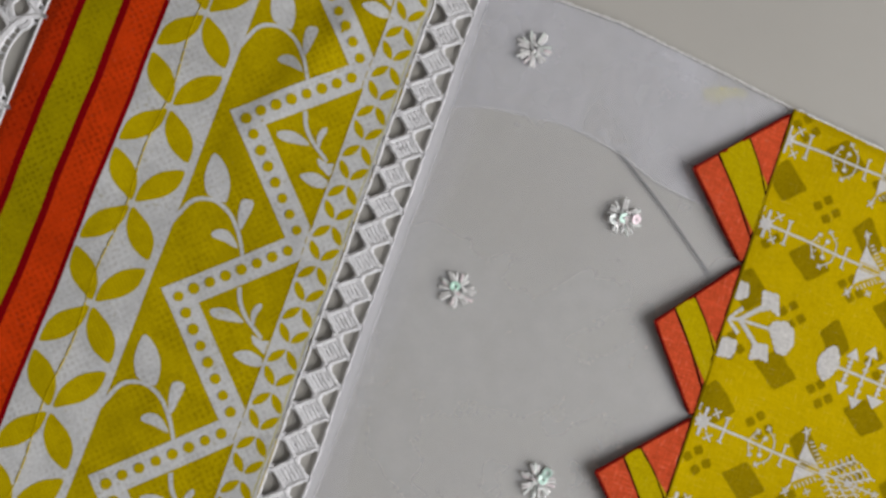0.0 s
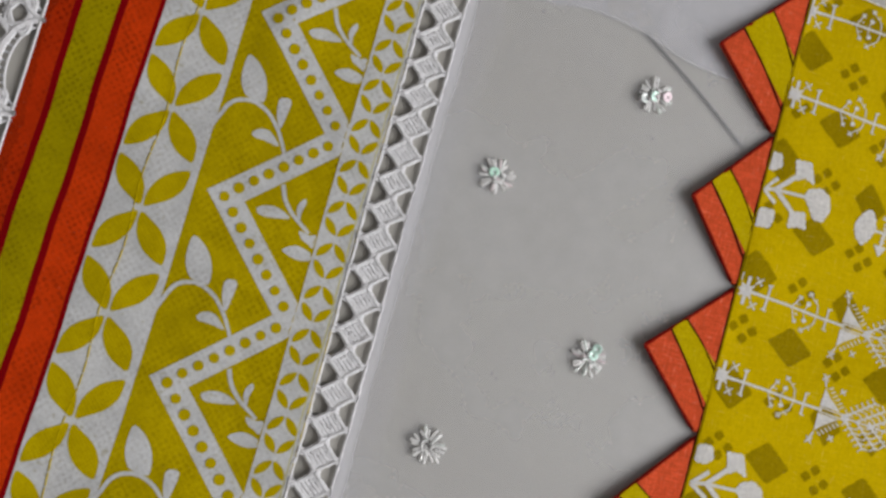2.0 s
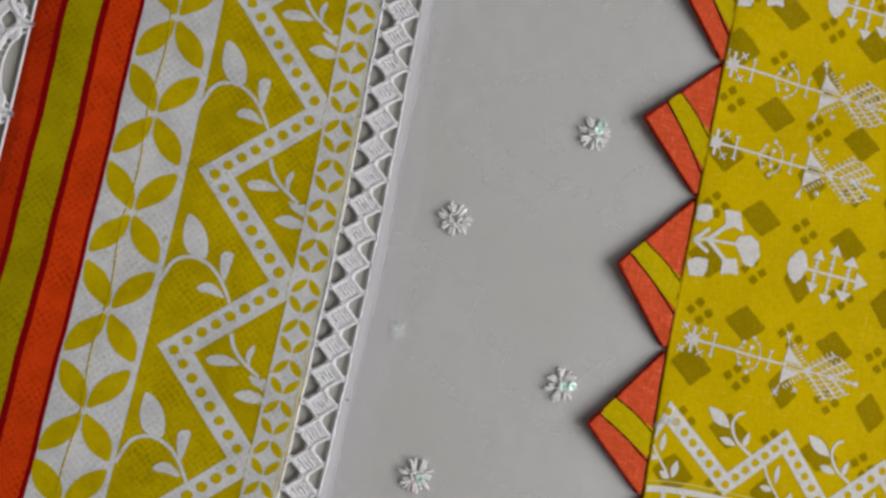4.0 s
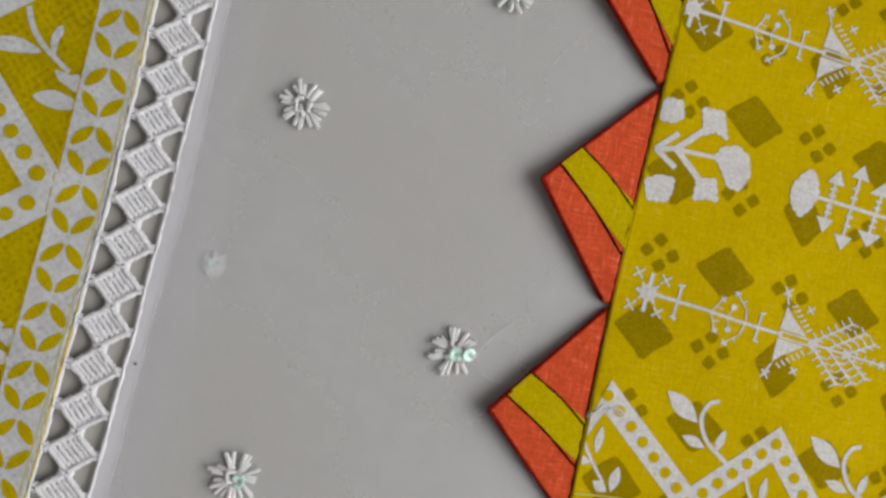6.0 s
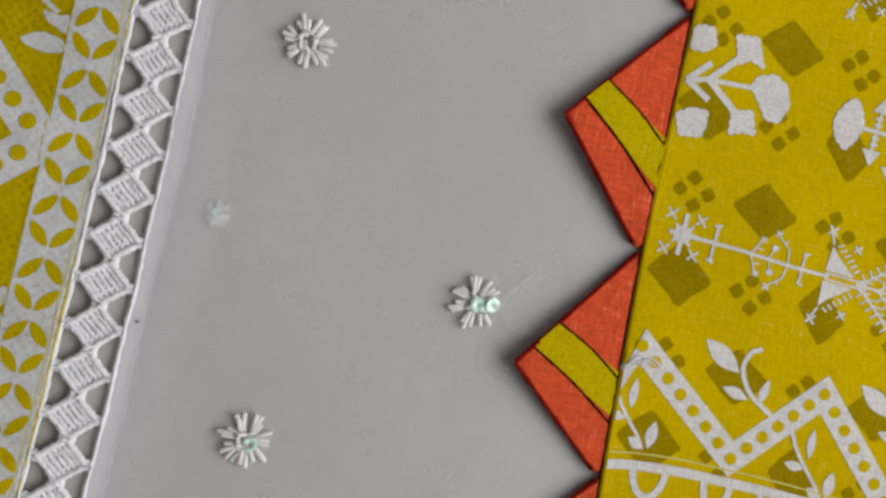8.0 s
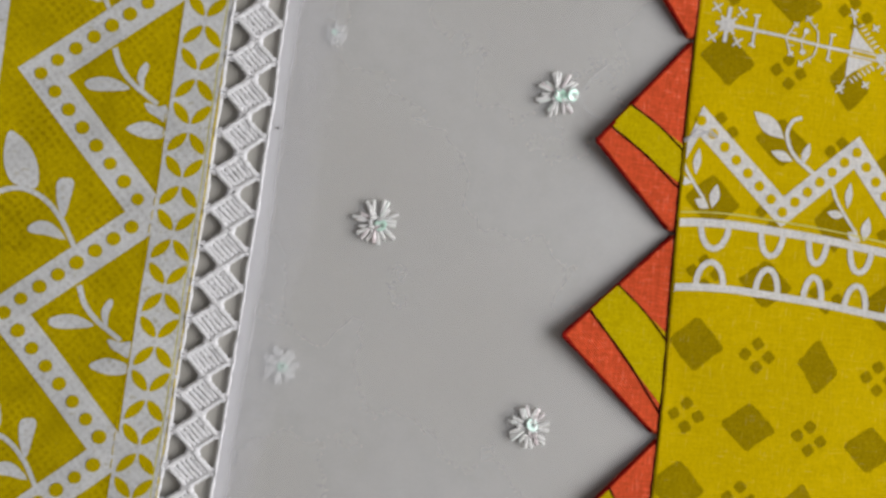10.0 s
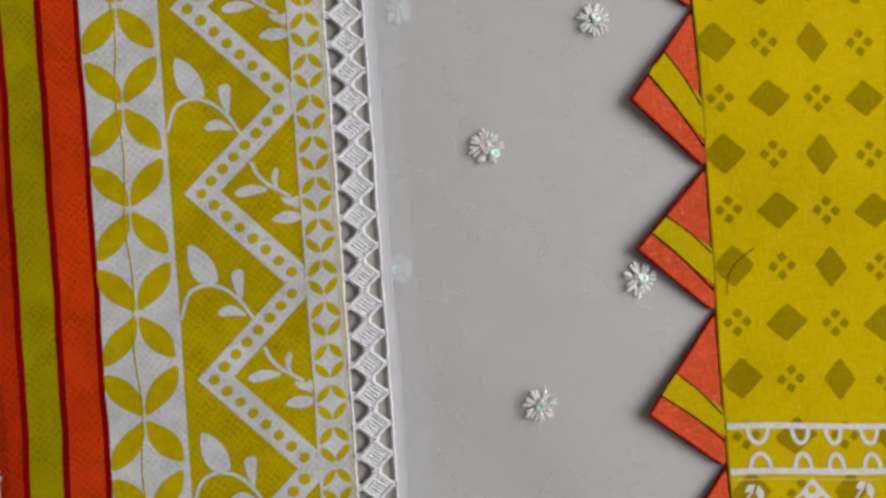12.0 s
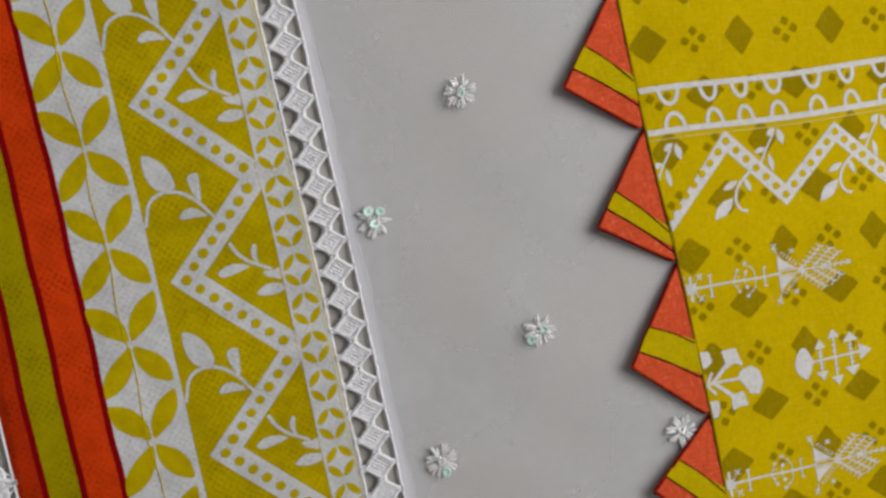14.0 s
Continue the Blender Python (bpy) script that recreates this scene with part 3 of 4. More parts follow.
for u, r, label in ((-24.3, 0.6, "white cord along the border"), (-10.1, 0.5, "white cord along the organza")):
    bm = bmesh.new()
    pts = []
    for i, v in enumerate(np.arange(V_TOP if u < -20 else 88, V_END, -1.6)):
        x, y = lace_bend(u + 0.12 * math.sin(v / 5.0), v)
        pts.append(((x + random.uniform(-0.12, 0.12)) * MM, y * MM, (1.35 + 0.1 * (i % 2)) * MM))
    tube(bm, pts, [r * MM * random.uniform(0.7, 1.3) for i in range(len(pts))], 6, squash=0.7)
    part("cord", bm_mesh(bm), m_lace, lace, label)

# ---- scalloped lace on the outer side ----
scallop_lace = thing("scalloped_lace", "white guipure scalloped lace edging with looped petals", "lace trim")


def scallop_mesh():
    bm = bmesh.new()
    half, deep = 16.0, 10.5
    arc = [(-deep * math.sin(math.pi * t) - 0.8, half * math.cos(math.pi * t)) for t in np.linspace(0, 1, 19)]
    for off in (-0.9, 0.0, 0.9):
        tube(bm, [((x + off * 0.8) * MM, y * 1.0 * MM, (0.8 + 0.2 * (i % 2) - 0.2 * abs(off)) * MM) for i, (x, y) in enumerate(arc)], 0.75 * MM, 6)
    for k in range(5):
        th = math.pi * (0.13 + 0.185 * k)
        cx, cy = -(deep + 6.4) * math.sin(th) - 0.5, (half + 0.6) * 1.0 * math.cos(th)
        cx -= 1.0 if k in (0, 4) else 0
        d = math.atan2((half) * math.cos(th) * 0.75, -(deep + 6.0) * math.sin(th))
        ring = []
        for j in range(18):
            a = 2 * math.pi * j / 18
            e, f = 5.0 * math.cos(a), (2.9 + 0.5 * math.cos(a)) * math.sin(a)
            ring.append((cx + e * math.cos(d) - f * math.sin(d), cy + e * math.sin(d) + f * math.cos(d)))
        for grow in (1.0, 1.22):
            tube(bm, [((cx + (x - cx) * grow) * MM, (cy + (y - cy) * grow) * MM, (0.75 + 0.15 * (i % 2)) * MM) for i, (x, y) in enumerate(ring)], 0.62 * MM, 5, closed=True)
        for j in list(range(0, 5)) + list(range(14, 18)):
            x, y = ring[j]
            px, py = cx + (x - cx) * 1.46, cy + (y - cy) * 1.46
            tube(bm, [((px + 0.75 * math.cos(q)) * MM, (py + 0.75 * math.sin(q)) * MM, 0.7 * MM) for q in np.linspace(0, 2 * math.pi, 7)[:-1]], 0.3 * MM, 4, closed=True)
    for i in range(2, 17):
        x, y = arc[i]
        tube(bm, [((x + 1.2) * MM, y * MM, 0.6 * MM), ((x + 3.0) * MM, y * 0.93 * MM, 0.6 * MM)], 0.4 * MM, 4)
    tube(bm, [((x * 0.68) * MM, y * 0.86 * MM, 0.6 * MM) for x, y in arc], 0.45 * MM, 5)
    return bm_mesh(bm)


scallop_data = [scallop_mesh()]
for k in range(-4, 20):
    v = 2.6 - 32.4 * k
    ob = part("scallop", scallop_data[0], m_lace, scallop_lace)
    ob.matrix_basis = pose((border_bend(-145.2, v)[0]) * MM, v * MM, 0.9 * MM, 0, 0, -math.degrees(math.atan((bend_at(v + 8) - bend_at(v - 8)) / 16)))
bm = bmesh.new()
pts = []
for v in np.arange(V_TOP, V_END, -4.0):
    x, y = border_bend(-146.6, v)
    pts.append((x * MM, y * MM, (border_height(x, y) - 0.1) * MM))
tube(bm, pts, 0.55 * MM, 6)
part("cord", bm_mesh(bm), m_lace, scallop_lace, "thin white cord along the stripe")

# ---- the organza ----
organza = thing("organza_cloth", "sheer white organza with narrow turned hems", "organza")


def organza_bend(u, v):
    """u runs from 0 at the lace to 1 under the panel; v is along the cloth, bent to the slanting top."""
    left, right = border_bend(-9.8, v)[0], edge_at(v) + 60
    x = left + (right - left) * u
    if v > -30:
        top = np.interp(x, [-12, 10, 40, 81, 110, 150, 220], [85.0, 87.4, 87.8, 84.0, 80.6, 77.4, 71])
        v = -30 + (v + 30) * (top + 30) / 115.0
    return x, v


us_org = [0, 0.004, 0.012] + list(np.linspace(0.03, 1, 44))
vs_org = list(np.arange(-650, 85.1, 5.0))
sheet("top_layer", us_org, vs_org, m_gauze, organza, organza_bend, organza_height, 0.03)
FOLD_X, FOLD_Y = [-12, -7, 4, 32, 53, 70, 89, 130, 200], [36, 38, 42, 45.8, 43.2, 37.8, 36, 33, 30]


def facing_bend(u, v):
    x = -10.2 + (150 + 10.2) * u
    low = np.interp(x, FOLD_X, FOLD_Y)
    top = np.interp(x, [-12, 10, 40, 81, 110, 150, 220], [85.0, 87.4, 87.8, 84.0, 80.6, 77.4, 71]) - 0.3
    return x, low + (top - low) * v


sheet("facing", list(np.linspace(0, 1, 41)), list(np.linspace(0, 1, 12)), m_facing, organza, facing_bend, lambda x, y: 0.75 + 0.25 * math.sin(x / 9.0 + y / 6.0), 0.03, "second thickness of organza turned under")
fold = [(x * MM, y * MM, 0.95 * MM) for x, y in smooth_line(list(zip(FOLD_X, FOLD_Y))[:8], 5)]
bm = bmesh.new()
tube(bm, fold, 0.32 * MM, 5)
part("turned_edge", bm_mesh(bm), m_hem, organza)


def under_height(x, y):
    return 0.3 + 0.08 * math.sin(x / 8.0 + y / 21.0)


hem_us = [0.0, 0.25, 0.5, 0.75, 1.0]
sheet("hem", hem_us, [v for v in vs_org if v < 81], m_hem_roll, organza, lambda u, v: (border_bend(-10.0 + (4.4 + 0.4 * math.sin(v / 13.0) + 0.2 * math.sin(v / 3.1)) * u, v)[0], v), lambda x, y: organza_height(x, y) + 0.08 + 0.06 * math.sin(y / 4.0), 0.06, "white rolled hem")
sheet("hem_turning", hem_us, [v for v in vs_org if v < 81], m_hem_soft, organza, lambda u, v: (border_bend(-9.9 + (14.0 + 2.5 * math.sin(v / 39.0) + 0.8 * math.sin(v / 9.1)) * u, v)[0], v), lambda x, y: organza_height(x, y) - 0.12, 0.06, "sheer turning behind the hem")
bm = bmesh.new()
tube(bm, [((53 + (99 - 53) * t) * MM, (43.6 + (12.5 - 43.6) * t + 1.2 * math.sin(3 * t)) * MM, 0.7 * MM) for t in np.linspace(0, 1, 12)], 0.5 * MM, 5)
part("seam_line", bm_mesh(bm), m_grey_thread, organza, "dark grey seam under the sheer cloth")
rim = []
for x in np.arange(-11, 250, 1.2):
    y = np.interp(x, [-12, 10, 40, 81, 110, 150, 250], [85.0, 87.4, 87.8, 84.0, 80.6, 77.4, 68])
    rim.append((x * MM, (y + random.uniform(-0.15, 0.15)) * MM, (organza_height(x, y) + (0.2 if x < 109 else 1.5) + random.uniform(-0.1, 0.1)) * MM))
bm = bmesh.new()
tube(bm, rim, [random.uniform(0.35, 0.75) * MM for _ in rim], 5)
part("silver_edging", bm_mesh(bm), m_silver, organza, "glittering silver thread along the cut edge")

# ---- bead flowers sewn on the organza ----
def bead_mesh(length, r):
    bm = bmesh.new()
    tube(bm, [(-length / 2 * MM, 0, 0), (-length * 0.46 * MM, 0, 0), (length * 0.46 * MM, 0, 0), (length / 2 * MM, 0, 0)], [r * 0.75 * MM, r * MM, r * MM, r * 0.75 * MM], 7)
    return bm_mesh(bm)


def sequin_mesh(r):
    bm = bmesh.new()
    n = 16
    rows = [(0.2, 0.2), (0.7, 0.12), (1.0, 0.34)]
    rings = [[bm.verts.new((a * r * math.cos(2 * math.pi * k / n) * MM, a * r * math.sin(2 * math.pi * k / n) * MM, z * MM)) for k in range(n)] for a, z in rows]
    under = [[bm.verts.new(v.co - Vector((0, 0, 0.12 * MM))) for v in ring] for ring in rings]
    for A, B in zip(rings, rings[1:]):
        for k in range(n):
            bm.faces.new((A[k], B[k], B[(k + 1) % n], A[(k + 1) % n]))
    for A, B in zip(under, under[1:]):
        for k in range(n):
            bm.faces.new((A[k], A[(k + 1) % n], B[(k + 1) % n], B[k]))
    for A, B in ((rings[0], under[0]), (under[-1], rings[-1])):
        for k in range(n):
            bm.faces.new((A[k], A[(k + 1) % n], B[(k + 1) % n], B[k]))
    return bm_mesh(bm)


bead_data = [bead_mesh(4.2, 0.55), bead_mesh(3.4, 0.53), bead_mesh(4.7, 0.57)]
dim_data = [bead_mesh(4.5, 0.75), bead_mesh(3.7, 0.7), bead_mesh(4.9, 0.75)]
sequin_data = sequin_mesh(1.75)


def bead_flower(seed, sequins, label, beads=bead_data, glass=m_bead):
    rnd = random.Random(seed)
    flower = thing("bead_flower", label, "bead flower", "bead flowers on the organza")
    a, n = rnd.uniform(0, 30), 0
    while n < 21:
        a += 360 / 21 * (0.72 if n % 3 else 1.56)
        n += 1
        r, lift = rnd.uniform(3.0, 4.4), rnd.uniform(2, 14)
        ob = part("bead", beads[n % 3], glass, flower)
        ob.matrix_basis = pose(0, 0, 0, 0, 0, a + rnd.uniform(-5, 5)) @ pose(r * MM, 0, rnd.uniform(0.45, 1.0) * MM, 0, -lift, rnd.uniform(-14, 14))
    for k in range(6):
        ob = part("bead", beads[1], glass, flower)
        ob.matrix_basis = pose(rnd.uniform(-1.9, 1.9) * MM, rnd.uniform(-1.9, 1.9) * MM, 1.2 * MM, 0, -rnd.uniform(10, 45), rnd.uniform(0, 360))
    for k in range(sequins):
        ob = part("sequin", sequin_data, m_sequin, flower, "round iridescent sequin")
        q, w = rnd.uniform(0, 6.28), (rnd.uniform(3.2, 5.0) if k else rnd.uniform(0.3, 1.8))
        ob.matrix_basis = pose(w * math.cos(q) * MM, w * math.sin(q) * MM, 1.7 * MM, rnd.uniform(-28, 28), rnd.uniform(-28, 28), 0)
    return flower


ON_TOP = [(12.2, 67.3), (61.1, 21.9), (13.9, -21.6), (61.3, -74), (15.1, -116.6), (66.1, -169.3), (18.7, -211.5), (68, -264.5), (22.4, -306.6), (73.7, -361.8), (30.8, -402.9), (-14.4, -441.9), (36.8, -500.7), (-14.5, -539.5), (82.8, -557.5)]
SEQUINS = [0, 3, 1, 2, 0, 2, 1, 1, 2, 1, 1, 3, 2, 2, 0]
for k, ((x, y), s) in enumerate(zip(ON_TOP, SEQUINS)):
    f = bead_flower(20 + k, s, "clear bugle-bead flower with iridescent sequins" if s else "clear bugle-bead flower with no sequin")
    f.matrix_basis = pose((x + 0.7) * MM, y * MM, (organza_height(x, y) - 0.1) * MM) @ Matrix.Diagonal((1.06, 1.06, 0.75, 1))
for k, (x, y) in enumerate([(2.8, -160.5), (-2.5, -254.0), (-14.0, -346.9)]):
    f = bead_flower(60 + k, 1, "flattened bead flower seen dimly under the organza", dim_data, m_bead_dim)
    f.matrix_basis = pose(x * MM, y * MM, 0.35 * MM) @ Matrix.Diagonal(((0.52, 0.85, 0.95)[k], (0.52, 0.85, 0.95)[k], 0.36, 1))

# small marks: a dark speck on the hem, a loose white thread by one flower
bm = bmesh.new()
bmesh.ops.create_icosphere(bm, subdivisions=2, radius=0.4 * MM)
speck = part("speck", bm_mesh(bm), m_grey_thread, organza, "tiny dark speck on the hem")
speck.matrix_basis = pose(-10.2 * MM, -188.7 * MM, 1.75 * MM) @ Matrix.Diagonal((1, 1, 0.4, 1))
bm = bmesh.new()
tube(bm, [(x * MM, y * MM, 2.0 * MM) for x, y in smooth_line([(80, -159.5), (76.5, -163), (73, -169), (76, -173.5), (80, -174.6), (86, -173)], 6)], 0.11 * MM, 4)
tagged(part("loose_thread", bm_mesh(bm), m_hem), "fine loose white thread lying on the organza", "thread")

# ---- the printed panel with its folded points ----
panel = thing("printed_fabric", "mustard cotton fabric printed with olive diamonds and white motifs", "printed fabric")
us_panel = [0, 0.12, 0.4, 0.8, 1.3, 2.2] + list(np.arange(5, 166, 5.0))


def panel_top(u, v):
    x, y = panel_bend(u, v)
    if v > 0:
        y = v / 85.0 * np.interp(x, [100, 110, 150, 250], [81.2, 80.4, 77.2, 68])
    return x, y


sheet("cloth", us_panel, list(np.arange(-650, 85.1, 5.0)), m_panel, panel, panel_top, panel_height, 0.6, "mustard yellow cotton ground")


def printed(name, polys, material, lift, label=""):
    """Prints, cut off at the panel's edge; corners in world mm."""
    cut = []
    for p in polys:
        q = [(max(x, edge_at(y) + 0.9), y) for x, y in p]
        if max(x - edge_at(y) for x, y in p) > 1.2:
            clean = [q[0]]
            for a in q[1:]:
                if math.dist(a, clean[-1]) > 0.02:
                    clean.append(a)
            if len(clean) > 2:
                cut.append(clean)
    if cut:
        decal(name, cut, material, panel, same, panel_height, lift, 5.0, label)


# olive diamonds and four-dot clusters in rows that alternate, drifting and skewing with the cloth
LATTICE_X = (132.81, -6.66, -13.8, 7.99, 7.69, -6.24, 18.84, 0.46, 0.26, 0.97)
LATTICE_Y = (-258.5, -313.52, -6.03, -1.46, -0.29, 0.59, -1.74, -1.98, -1.53, 3.43)


def lattice(i, j):
    a = j / 15
    terms = (1, a, a ** 2, a ** 3, a ** 4, a ** 5, i, i * a, i * a ** 2, i * a ** 3)
    return sum(t * c for t, c in zip(terms, LATTICE_X)), sum(t * c for t, c in zip(terms, LATTICE_Y))


def skewed(x, y, a, b, across, up):
    """The point a along the print's cross line and b along its upright line, turned by those degrees."""
    return x + a * math.cos(radians(across)) + b * math.cos(radians(up)), y + a * math.sin(radians(across)) + b * math.sin(radians(up))


def soft_diamond(x, y, w, h, across, up, rnd):
    pts = []
    ring = [(w, 0), (0, h), (-w, 0), (0, -h)]
    for (x0, y0), (x1, y1) in zip(ring, ring[1:] + ring[:1]):
        for t in (0.07, 0.3, 0.5, 0.7, 0.93):
            pts.append(skewed(x, y, x0 + (x1 - x0) * t + rnd.uniform(-0.22, 0.22), y0 + (y1 - y0) * t + rnd.uniform(-0.22, 0.22), across, up))
    return pts


def soft_dot(x, y, r, rnd):
    turn = rnd.uniform(-0.2, 0.2)
    ring = []
    for k in range(12):
        a = math.pi * k / 6
        q = r * (1 + 0.13 * math.cos(4 * (a - turn))) * rnd.uniform(0.94, 1.06)
        ring.append((x + q * math.cos(a), y + q * math.sin(a)))
    return ring


rnd = random.Random(5)
DIAMOND = {-2: (8.6, 7.6), -1: (8.7, 8.0), 0: (8.6, 7.3), 1: (6.5, 8.2), 2: (8.3, 7.1), 3: (6.6, 8.2), 4: (8.6, 7.3), 5: (6.5, 8.2)}
for i in range(-2, 6):
    for j in range(-19, 19):
        x, y = lattice(i, j)
        if y > 76 or y < -640 or x - edge_at(y) < -8:
            continue
        up = np.interp(y, [-550, -440, -300, -100, 60], [82, 80, 89, 98, 99])
        w, h = DIAMOND[i]
        across = -3 if w > h else -10
        if (i + j) % 2 == 0:
            printed("olive_diamond", [soft_diamond(x, y, w, h, across, up, rnd)], m_panel_dark, 0.08, "olive printed diamond")
        else:
            printed("quatrefoil", [soft_dot(*skewed(x, y, a * 3.6, b * 3.4, across, up), 1.75, rnd) for a, b in ((1, 0), (-1, 0), (0, 1), (0, -1))], m_panel_dark, 0.08, "four olive printed dots")


# white motifs
def tree_polys():
    """A lying tree of white lines, root at 0, crown towards +x (mm)."""
    P = []
    line = lambda a, b, w=0.8: P.extend(ribbon([a, b], w * 0.74))
    def cross(x, y, s=1.3):
        line((x - s, y - s), (x + s, y + s), 0.75)
        line((x - s, y + s), (x + s, y - s), 0.75)
    line((4, -5.2), (4, 5.2), 1.6)
    P.append(disc(4, 0, 2.4, 2.2, 10))
    line((0.6, 0), (8, 0), 1.5)
    line((1.8, -2.2), (6.4, 2.4), 1.0)
    line((1.8, 2.2), (6.4, -2.4), 1.0)
    for x, y in ((0.2, 4.4), (7.8, 4.4), (0.2, -4.4), (7.8, -4.4)):
        cross(x, y)
    P.extend(ribbon([(6, 0), (20, 0.2), (34, -0.2), (44, 0)], 0.95))
    line((12.5, -4.4), (12.5, 4.4), 1.1)
    line((11.4, -4.2), (13.4, -4.6), 0.8)
    line((11.4, 4.2), (13.4, 4.6), 0.8)
    for s in (-1, 1):
        line((22.4, 0), (24.4, s * 4.2), 0.6)
        cross(24.8, s * 4.8, 0.7)
        line((23.6, s * 2.2), (25.4, s * 1.9), 0.5)
        cross(28.4, s * 7.4, 0.8)
        line((28.8, s * 6.9), (32.0, s * 4.0), 0.55)
        line((32.0, s * 4.0), (32.6, s * 0.4), 0.6)
        line((30.6, s * 5.2), (31.4, s * 6.4), 0.45)
        P.append(disc(28.4, s * 3.4, 0.95, n=7))
        line((27.4, s * 0.4), (28.2, s * 2.8), 0.5)
        line((36.6, 0), (36.6, s * 4.2), 0.9)
        line((36.0, s * 4.0), (37.8, s * 4.4), 0.7)
        P.append([(42.8, s * 1.5), (43.2, s * 8.6), (45.2, s * 6.2), (51, s * 1.5)])
        for k in range(6):
            t = k / 6
            line((44.5 + 7 * t, s * (8.6 - 7 * t)), (46.0 + 7 * t, s * (9.6 - 6.6 * t)), 0.65)
        cross(42.2, s * 12.6, 1.2)
        line((43.3, s * 9), (41.4, s * 13.6), 0.8)
        cross(50, s * 9.4, 1.0)
        for x0, x1, y1, n in ((52.5, 63.5, 9.6, 6), (58.0, 68.0, 8.0, 5), (63.5, 71.5, 5.6, 4)):
            line((x0, 0), (x1, s * y1), 0.9)
            for k in range(1, n + 1):
                t = k / (n + 0.3)
                bx, by = x0 + (x1 - x0) * t, s * y1 * t
                line((bx, by), (bx - 1.6, by + s * 1.7), 0.65)
                line((bx, by), (bx + 2.0, by - s * 0.1), 0.65)
    line((43, 0.85), (53, 0.85), 0.7)
    line((43, -0.85), (53, -0.85), 0.7)
    P.append(disc(53.4, 0, 1.7, n=8))
    line((53, 0), (75, 0), 0.9)
    P.append([(62.5, -1.9), (62.5, 1.9), (66, 0)])
    for k in range(4):
        line((66 + 2.6 * k, -1.4), (67 + 2.6 * k, 1.4), 0.6)
    cross(75, 0, 1.0)
    return [[(x if x < 8 else 8 + (x - 8) * 0.96, y if x < 15 else y * 0.9) for x, y in p] for p in P]


def toothed(pts, teeth, depth):
    """An outline whose sides carry small rounded teeth."""
    out = []
    for (x0, y0), (x1, y1) in zip(pts, pts[1:] + pts[:1]):
        n, d = max(1, round(math.dist((x0, y0), (x1, y1)) / teeth)), math.dist((x0, y0), (x1, y1))
        for k in range(n):
            for t, o in ((0, 0), (0.5, depth)):
                q = (k + t) / n
                out.append((x0 + (x1 - x0) * q + o * (y1 - y0) / d, y0 + (y1 - y0) * q - o * (x1 - x0) / d))
    return out


def posy_polys():
    """Five toothed blossoms round forked stalks, about the fork at 0."""
    P = [toothed([(-4.4, 7.4), (-5.2, 12.2), (-1.8, 13.4), (1.5, 12.6), (1.9, 8.4), (-1.0, 6.8)][::-1], 1.9, 0.35),
         toothed([(7.4, 3.8), (7.0, 11.2), (12.8, 10.4), (14.0, 2.8), (10.6, 5.0)][::-1], 1.9, 0.35),
         toothed([(10.6, -1.6), (12.6, 0.9), (17.0, 1.4), (20.0, -1.4), (20.4, -6.2), (17.6, -10.4), (14.2, -9.6), (12.6, -5.4)][::-1], 1.9, 0.4),
         toothed([(5.8, -7.6), (11.0, -7.6), (11.6, -13.6), (8.4, -12.8), (4.8, -13.4)][::-1], 1.9, 0.35),
         toothed([(-8.2, -8.2), (-4.4, -7.0), (-0.3, -7.8), (-0.7, -11.2), (-2.2, -14.0), (-7.6, -13.6)][::-1], 1.9, 0.35)]
    for a, b, w in (((0, 0), (8.4, 5.8), 1.7), ((0.5, -0.2), (11.4, -2.0), 1.1), ((0, 0), (6.8, -8.4), 1.7), ((-5.6, -0.1), (0, 0), 1.3), ((-5.6, -0.1), (0.6, 4.0), 1.5), ((-5.6, -0.1), (-0.2, -5.0), 1.5)):
        P += ribbon([a, b], w)
    return P


def comb_polys():
    """A toothed bud and a stalk with three arrow-ended bars."""
    P = [toothed([(-3.6, 1.6), (-1.6, 5.2), (0.6, 6.8), (2.6, 4.6), (4.0, 0.4), (2.4, -4.0), (0.2, -6.6), (-2.6, -4.2), (-3.8, -1.2)][::-1], 2.0, 0.4)]
    P += ribbon([(3, 0), (26, 0)], 1.0)
    for x, h, w, lean in ((7.6, 5.4, 2.5, 0.3), (13.9, 8.6, 2.7, 0.4), (21.0, 5.8, 3.5, 0.4)):
        P += ribbon([(x - lean, -h), (x + lean, h)], 0.8)
        for s in (-1, 1):
            c = x + s * lean
            P.append([(c - w, s * (h - 0.6)), (c + w, s * (h - 0.6)), (c + 0.2, s * (h + 3.4))])
            for k in (0.3, 0.6):
                P += ribbon([(x - 1.0, s * h * k), (x + 1.0, s * h * k)], 0.7)
    P.append([(24.6, -3.6), (24.6, 3.6), (30.0, 0)])
    return P


TREES = [(106.0, 69.0, -1.0), (107.5, 37.2, -3.5), (106.5, -36.1, -4.2), (105.2, -67.2, -3.8), (109.5, -143.1, -4.6), (97.6, -502.0, -6.3), (93.4, -584.3, -5.0), (91, -618, -5.0)]
for x, y, turn in TREES:
    printed("tree_motif", moved(tree_polys(), x, y, turn), m_panel_white, 0.16, "white printed fir-like branch")
for x, y, turn in ((112.8, 1.6, 11), (112.6, -104.9, 11), (101.0, -541.8, 2)):
    pieces = moved(posy_polys(), x, y, turn)
    for blossom in pieces[:5]:
        printed("blossom", [blossom], m_panel_white, 0.16, "white printed scalloped blossom")
    printed("posy_stalk", pieces[5:], m_panel_white, 0.18, "white printed forked stalk")
